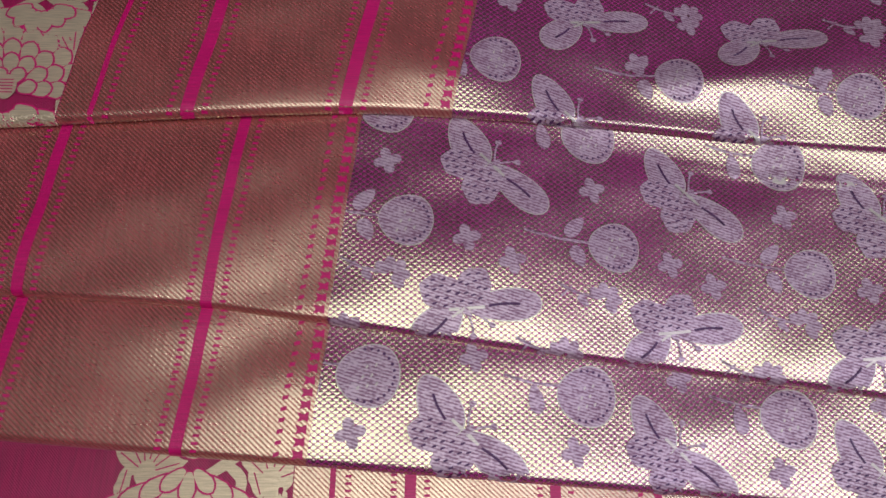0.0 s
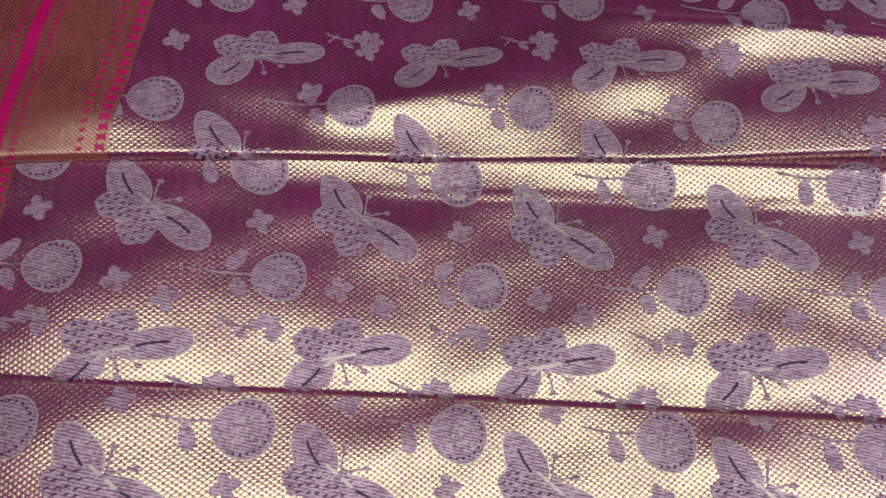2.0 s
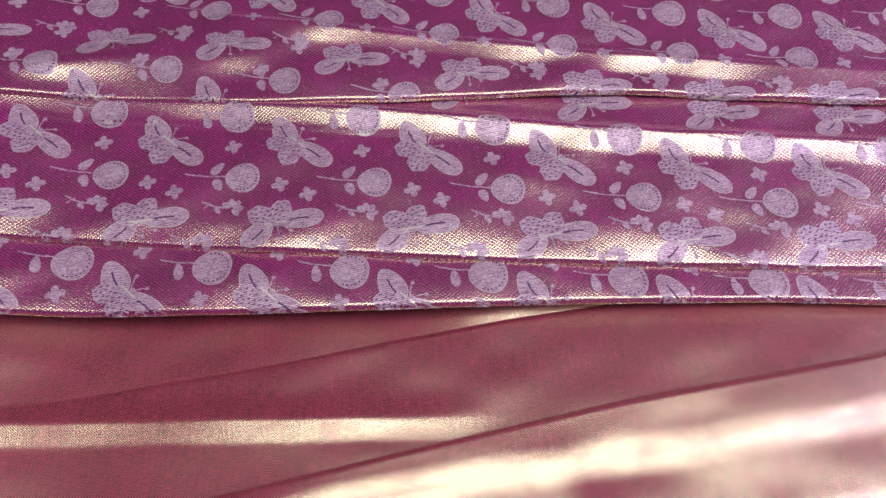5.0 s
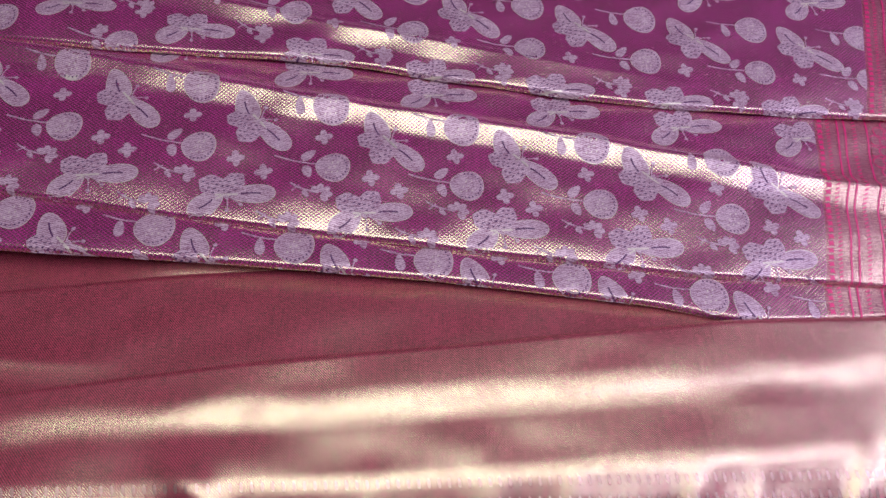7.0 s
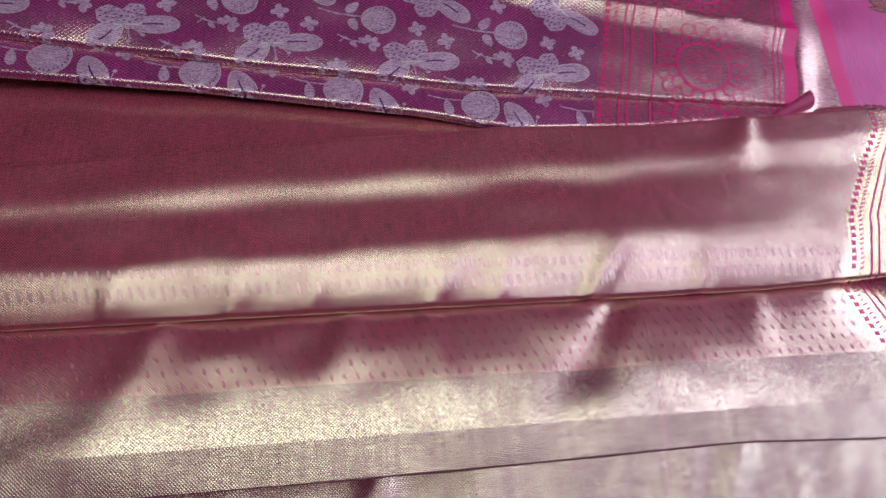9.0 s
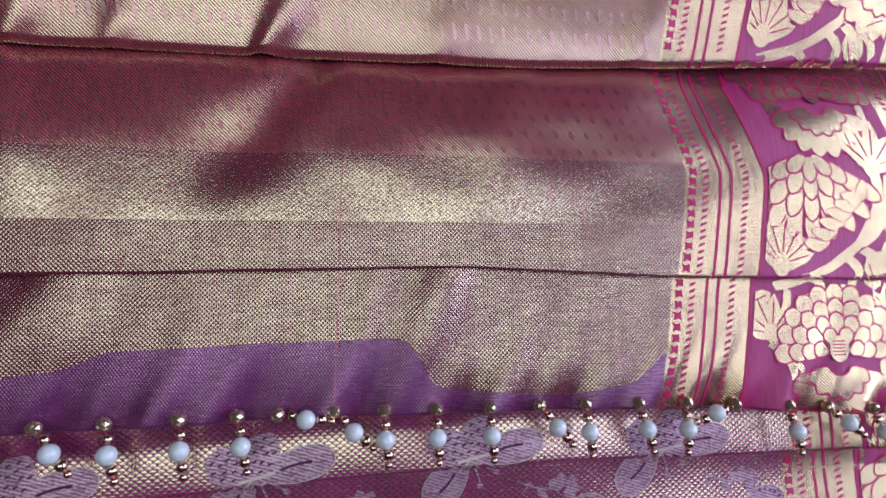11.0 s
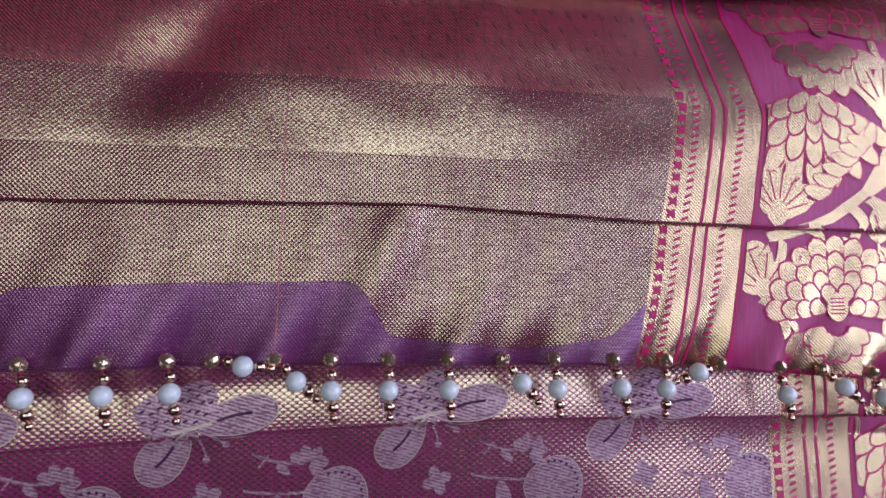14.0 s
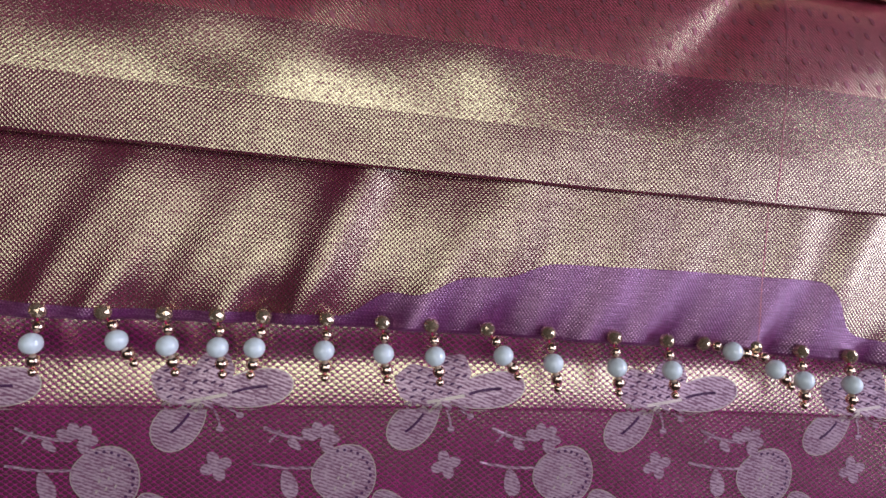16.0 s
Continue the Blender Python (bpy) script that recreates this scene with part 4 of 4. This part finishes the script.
def right_border(fold, edge, owner, ys, nv=70, scale=1.05, motif=SPRAY, gold=MAT_BAND, ground=MAT_BORDER):
    """Right border: gold band with crimson lines, floral panel, second gold band, pink edge."""
    a, b, c, d = 0.0385, 0.112, 0.1315, 0.1415
    band = fold.sheet("gold_band", lambda y: edge(y), lambda y: edge(y) + a, gold, owner, "gold woven border band", nx=40, nv=nv)
    panel = fold.sheet("floral_panel", lambda y: edge(y) + a, lambda y: edge(y) + b, ground, owner, "magenta silk border with gold flowers", nx=60, nv=nv)
    band_2 = fold.sheet("gold_band", lambda y: edge(y) + b, lambda y: edge(y) + c, gold, owner, "gold woven border band", nx=24, nv=nv)
    fold.sheet("edge_stripe", lambda y: edge(y) + c, lambda y: edge(y) + d, MAT_STRIPE, owner, "crimson selvedge", nx=14, nv=nv)
    ticks("woven_edging", fold, edge, 0.0032, 0.0036, 0.0038, 0.0046, MAT_STRIPE, band, pointed=True)
    ticks("woven_edging", fold, edge, 0.0095, 0.0030, 0.0011, 0.0029, MAT_STRIPE, band, slant=0.4)
    ticks("woven_edging", fold, edge, 0.0285, 0.0030, 0.0011, 0.0029, MAT_STRIPE, band, slant=0.4)
    ribbon("line", fold, edge, 0.0165, 0.0012, MAT_STRIPE, band)
    ribbon("line", fold, edge, 0.0218, 0.0012, MAT_STRIPE, band)
    ribbon("line", fold, edge, a - 0.0006, 0.0012, MAT_STRIPE, band)
    ticks("woven_edging", fold, edge, b + 0.006, 0.0030, 0.0011, 0.0029, MAT_STRIPE, band_2, slant=-0.4)
    ribbon("line", fold, edge, b + 0.0125, 0.0011, MAT_STRIPE, band_2)
    ribbon("line", fold, edge, b + 0.0165, 0.0009, MAT_STRIPE, band_2)
    florals(fold, edge, a + 0.001, b - 0.001, ys, panel, scale, (gold, MAT_STRIPE), motif, a + 0.034)


def left_border(fold, edge, owner, stripes, thin, flower_off, ys, nv=70):
    """Left border: orange-gold bands with crimson stripes and rows of ticks, then a floral panel."""
    far = 0.30
    band = fold.sheet("orange_band", lambda y: edge(y) - flower_off, edge, MAT_ORANGE, owner, "orange-gold woven border band", nx=120, nv=nv)
    panel = fold.sheet("floral_panel", lambda y: edge(y) - far, lambda y: edge(y) - flower_off, MAT_CRIMSON, owner, "crimson silk border with gold flowers", nx=60, nv=nv)
    ticks("woven_edging", fold, edge, -0.0036, 0.0042, 0.0036, 0.0044, MAT_STRIPE, band, pointed=True)
    ticks("woven_edging", fold, edge, -0.0110, 0.0024, 0.0016, 0.0040, MAT_STRIPE, band, slant=0.3)
    for k, (off, wide) in enumerate(stripes):
        ribbon("stripe", fold, edge, off, wide, MAT_STRIPE, band)
        for side in (-1, 1):
            ticks("woven_edging", fold, edge, off + side * (wide / 2 + 0.0042), 0.0026, 0.0011, 0.0027, MAT_STRIPE, band)
    for off in thin:
        ribbon("line", fold, edge, off, 0.0022, MAT_STRIPE, band)
        ticks("woven_edging", fold, edge, off + 0.006, 0.0026, 0.0011, 0.0027, MAT_STRIPE, band)
    florals(fold, edge, -far + 0.02, -flower_off, ys, panel, 1.0, (MAT_GOLDTHREAD, MAT_STRIPE), mid=-flower_off - 0.034)


right_border(fold_1, right_1, body, (0.075, 0.145, 0.215, 0.285), scale=1.0, motif=MEDALLION, gold=MAT_ROSEBAND, ground=MAT_ROSEBAND)
right_border(fold_2, right_2, body, (-0.054, 0.018), scale=1.0, motif=MEDALLION, gold=MAT_ROSEBAND, ground=MAT_ROSEBAND)
right_border(fold_3, right_2, body, (-0.095,), scale=1.0, motif=MEDALLION, gold=MAT_ROSEBAND, ground=MAT_ROSEBAND)
back_band = behind.sheet("gold_band", 0.86, 0.962, MAT_ROSEBAND, body, "gold woven border band", nx=60, nv=60)
behind.sheet("edge_stripe", 0.962, 0.974, MAT_STRIPE, body, "crimson stripe", nx=12, nv=60)
back_panel = behind.sheet("floral_panel", 0.974, 1.13, MAT_BORDER, body, "magenta silk border with gold flowers", nx=80, nv=60)
florals(behind, lambda y: 0.974 + 0 * y, 0.004, 0.15, (-0.06, 0.03, 0.12), back_panel, 0.95)
# the lower corner of the middle pleat, curled up
n = 14
sg, tg = np.meshgrid(np.linspace(0, 1, n), np.linspace(-0.4, 3.6, n), indexing="ij")
rad = 0.0015 + 0.0055 * sg
cx, cy = 0.898 + 0.026 * sg, -0.092 + 0.012 * sg
cz = 0.004 + rad
pts = np.stack([cx + 0.3 * rad * np.sin(tg), cy - rad * np.sin(tg), cz - rad * np.cos(tg)], -1)
idx = np.arange(n * n).reshape(n, n)
part_np("curled_corner", pts.reshape(-1, 3), np.stack([idx[:-1, :-1], idx[:-1, 1:], idx[1:, 1:], idx[1:, :-1]], -1).reshape(-1, 4),
        np.stack([sg * 0.03, tg * 0.006], -1).reshape(-1, 2), MAT_CRIMSON, body, "curled crimson selvedge corner")
back_2.sheet("lining", 0.9, 1.4, MAT_BORDER, under, "magenta silk layer underneath", nx=60, nv=40)
left_border(fold_1, left_1, body, ((-0.043, 0.0055), (-0.105, 0.0055)), (-0.143,), 0.156, (0.155, 0.20, 0.25, 0.30))
left_border(fold_2, left_2, body, ((-0.047, 0.0045), (-0.118, 0.0045)), (), 0.20, (0.08,))
left_border(fold_3, left_2, body, ((-0.047, 0.0045), (-0.118, 0.0045)), (), 0.20, (0.02,))
for f, l in ((pal_0, pal_left_back), (pal_1, pal_left)):
    left_border(f, l, pallu, ((-0.047, 0.0045), (-0.105, 0.0045)), (-0.135,), 0.15, (-0.03, -0.075), nv=40)
for f in (pal_2, pal_3, pal_4):
    left_border(f, pal_left, pallu, ((-0.047, 0.0045), (-0.105, 0.0045)), (-0.135,), 0.15, (-0.16, -0.26, -0.32), nv=40)
right_border(pal_0, pal_right, pallu, (), nv=30)
right_border(pal_1, pal_right, pallu, (), nv=30)
right_border(pal_2, pal_right, pallu, (-0.12, -0.19))
right_border(pal_3, pal_right, pallu, (-0.175, -0.292))
right_border(pal_4, pal_right, pallu, (-0.292,))
right_border(low_1, low_right, under, (-0.385,))
right_border(low_2, low_right, under, (-0.425, -0.53))

# woven rows on the gold end piece
for k, y0 in enumerate((-0.2155, -0.2225, -0.2295, -0.2365, -0.2435)):
    xs = np.arange(0.07 + 0.0033 * (k % 2), 0.915, 0.0066)
    shp = [(oval(1000 * (x - 0.5), 0, 0.8, 1.7, 25, 8, 0.3), 0, 1) for x in xs]
    tagged(weave_in("dotted_weave", shp, pal_3, 0.5, y0, band_3, (MAT_FLECK,)), kind="stuff")
for y0, tall in ((-0.186, 2.6), (-0.196, 3.4)):
    xs = np.arange(0.07, 0.915, 0.0052)
    shp = [(oval(1000 * (x - 0.5), 0, 0.9, tall, 12, 8), 0, 1) for x in xs]
    tagged(weave_in("dotted_weave", shp, pal_2, 0.5, y0, band_2p, (MAT_ROSE,)), kind="stuff")
# shade line of the pressed crease across the folded bands, painted as a plum strip
crease_shade = lambda y: 0.7835 + 0.03 * (y + 0.3)
for f, b in ((pal_3, band_3), (pal_4, band_4)):
    ribbon("crease_shade", f, crease_shade, 0.0, 0.00035, MAT_FLECK, b, raise_by=0.00012)


# ---- bead tassels along the hem ----
def ball(name, r, material, parent, facets=False, squash=1.0):
    bm = bmesh.new()
    if facets:
        bmesh.ops.create_icosphere(bm, subdivisions=2, radius=r, matrix=Matrix.Diagonal((1, 1, squash, 1)))
    else:
        bmesh.ops.create_uvsphere(bm, u_segments=20, v_segments=12, radius=r, matrix=Matrix.Diagonal((1, 1, squash, 1)))
    ob = part(name, bm, material, parent)
    if facets:
        for p in ob.data.polygons:
            p.use_smooth = False
    return ob


def bead_mat(name, colour, metal, rough, coat=0.0):
    t = Tree(name)
    co = t.node("ShaderNodeTexCoord")
    n = t.noise(co.outputs["Object"], 700.0, 3.0)
    t.shader.inputs["Coat Weight"].default_value = coat
    t.bump(n, 0.1, 0.0003)
    return t.finish(t.mix(t.ramp(n, 0.3, 0.7), colour, tuple(c * 0.88 for c in colour)), metal, rough)


MAT_WHITE = bead_mat("white_glass", (0.86, 0.99, 0.99), 0.0, 0.22, 0.8)
MAT_GILT = bead_mat("gilt_metal", (0.90, 0.66, 0.50), 1.0, 0.20)
MAT_CRYSTAL = bead_mat("smoky_gold_crystal", (0.66, 0.50, 0.32), 0.75, 0.07, 0.8)


def make_tassel(seed):
    """A short string with a smoky crystal, a gilt bead, a white bead and two gilt beads, lying along -y from its knot."""
    r = random.Random(seed)
    bm = bmesh.new()
    m = pose(0, -0.0093, 0.0022, 90, 0, 0)
    bmesh.ops.create_cone(bm, cap_ends=True, segments=6, radius1=0.0003, radius2=0.0003, depth=0.021, matrix=m)
    string = part("bead_tassel", bm, MAT_STRIPE, pallu, "bead tassel of white, gilt and crystal beads")
    for name, y, rad, mat, fac, sq in (("crystal_bead", -0.0002, 0.0029, MAT_CRYSTAL, True, 0.9), ("gilt_bead", -0.0054, 0.0020, MAT_GILT, False, 1.0),
                                       ("white_bead", -0.0108, 0.0036, MAT_WHITE, False, 0.97), ("gilt_bead", -0.0162, 0.0022, MAT_GILT, False, 1.0),
                                       ("gilt_bead", -0.0198, 0.0015, MAT_GILT, False, 1.0)):
        b = ball(name, rad, mat, string, fac, sq)
        b.location = (r.uniform(-0.0004, 0.0004), y, rad)
        b.rotation_euler = (r.uniform(0, 3), r.uniform(0, 3), 0)
    return string


first_tassel = make_tassel(5)
# where each string is knotted along the hem, and how far it swings to the side (degrees)
TASSELS = ((0.533, 4), (0.553, 38), (0.572, 18), (0.589, 12), (0.604, -6), (0.625, 4), (0.644, 10), (0.661, 14), (0.681, 38), (0.703, 14), (0.7275, 8),
           (0.7475, 12), (0.762, 82), (0.782, 48), (0.8005, 5), (0.8205, 2), (0.8415, 3), (0.862, 40), (0.881, 5), (0.904, 14), (0.925, -4),
           (0.947, -72), (0.9725, 10), (0.9915, 52), (1.014, 20), (1.028, 42), (1.046, 12), (1.066, 5), (1.085, 20))
spots = [(0.515 - 0.0195 * k, (k * 37) % 40 - 8) for k in range(23)] + list(TASSELS)
for k, (x, swing) in enumerate(spots):
    y = float(LINE_HEM(x)) + 0.0025
    z0 = float(lift(x)) + 0.001
    m = pose(x, y, z0, -8, 0, swing)
    if k == 0:
        first_tassel.matrix_basis = m
    else:
        copy_thing(first_tassel, m)
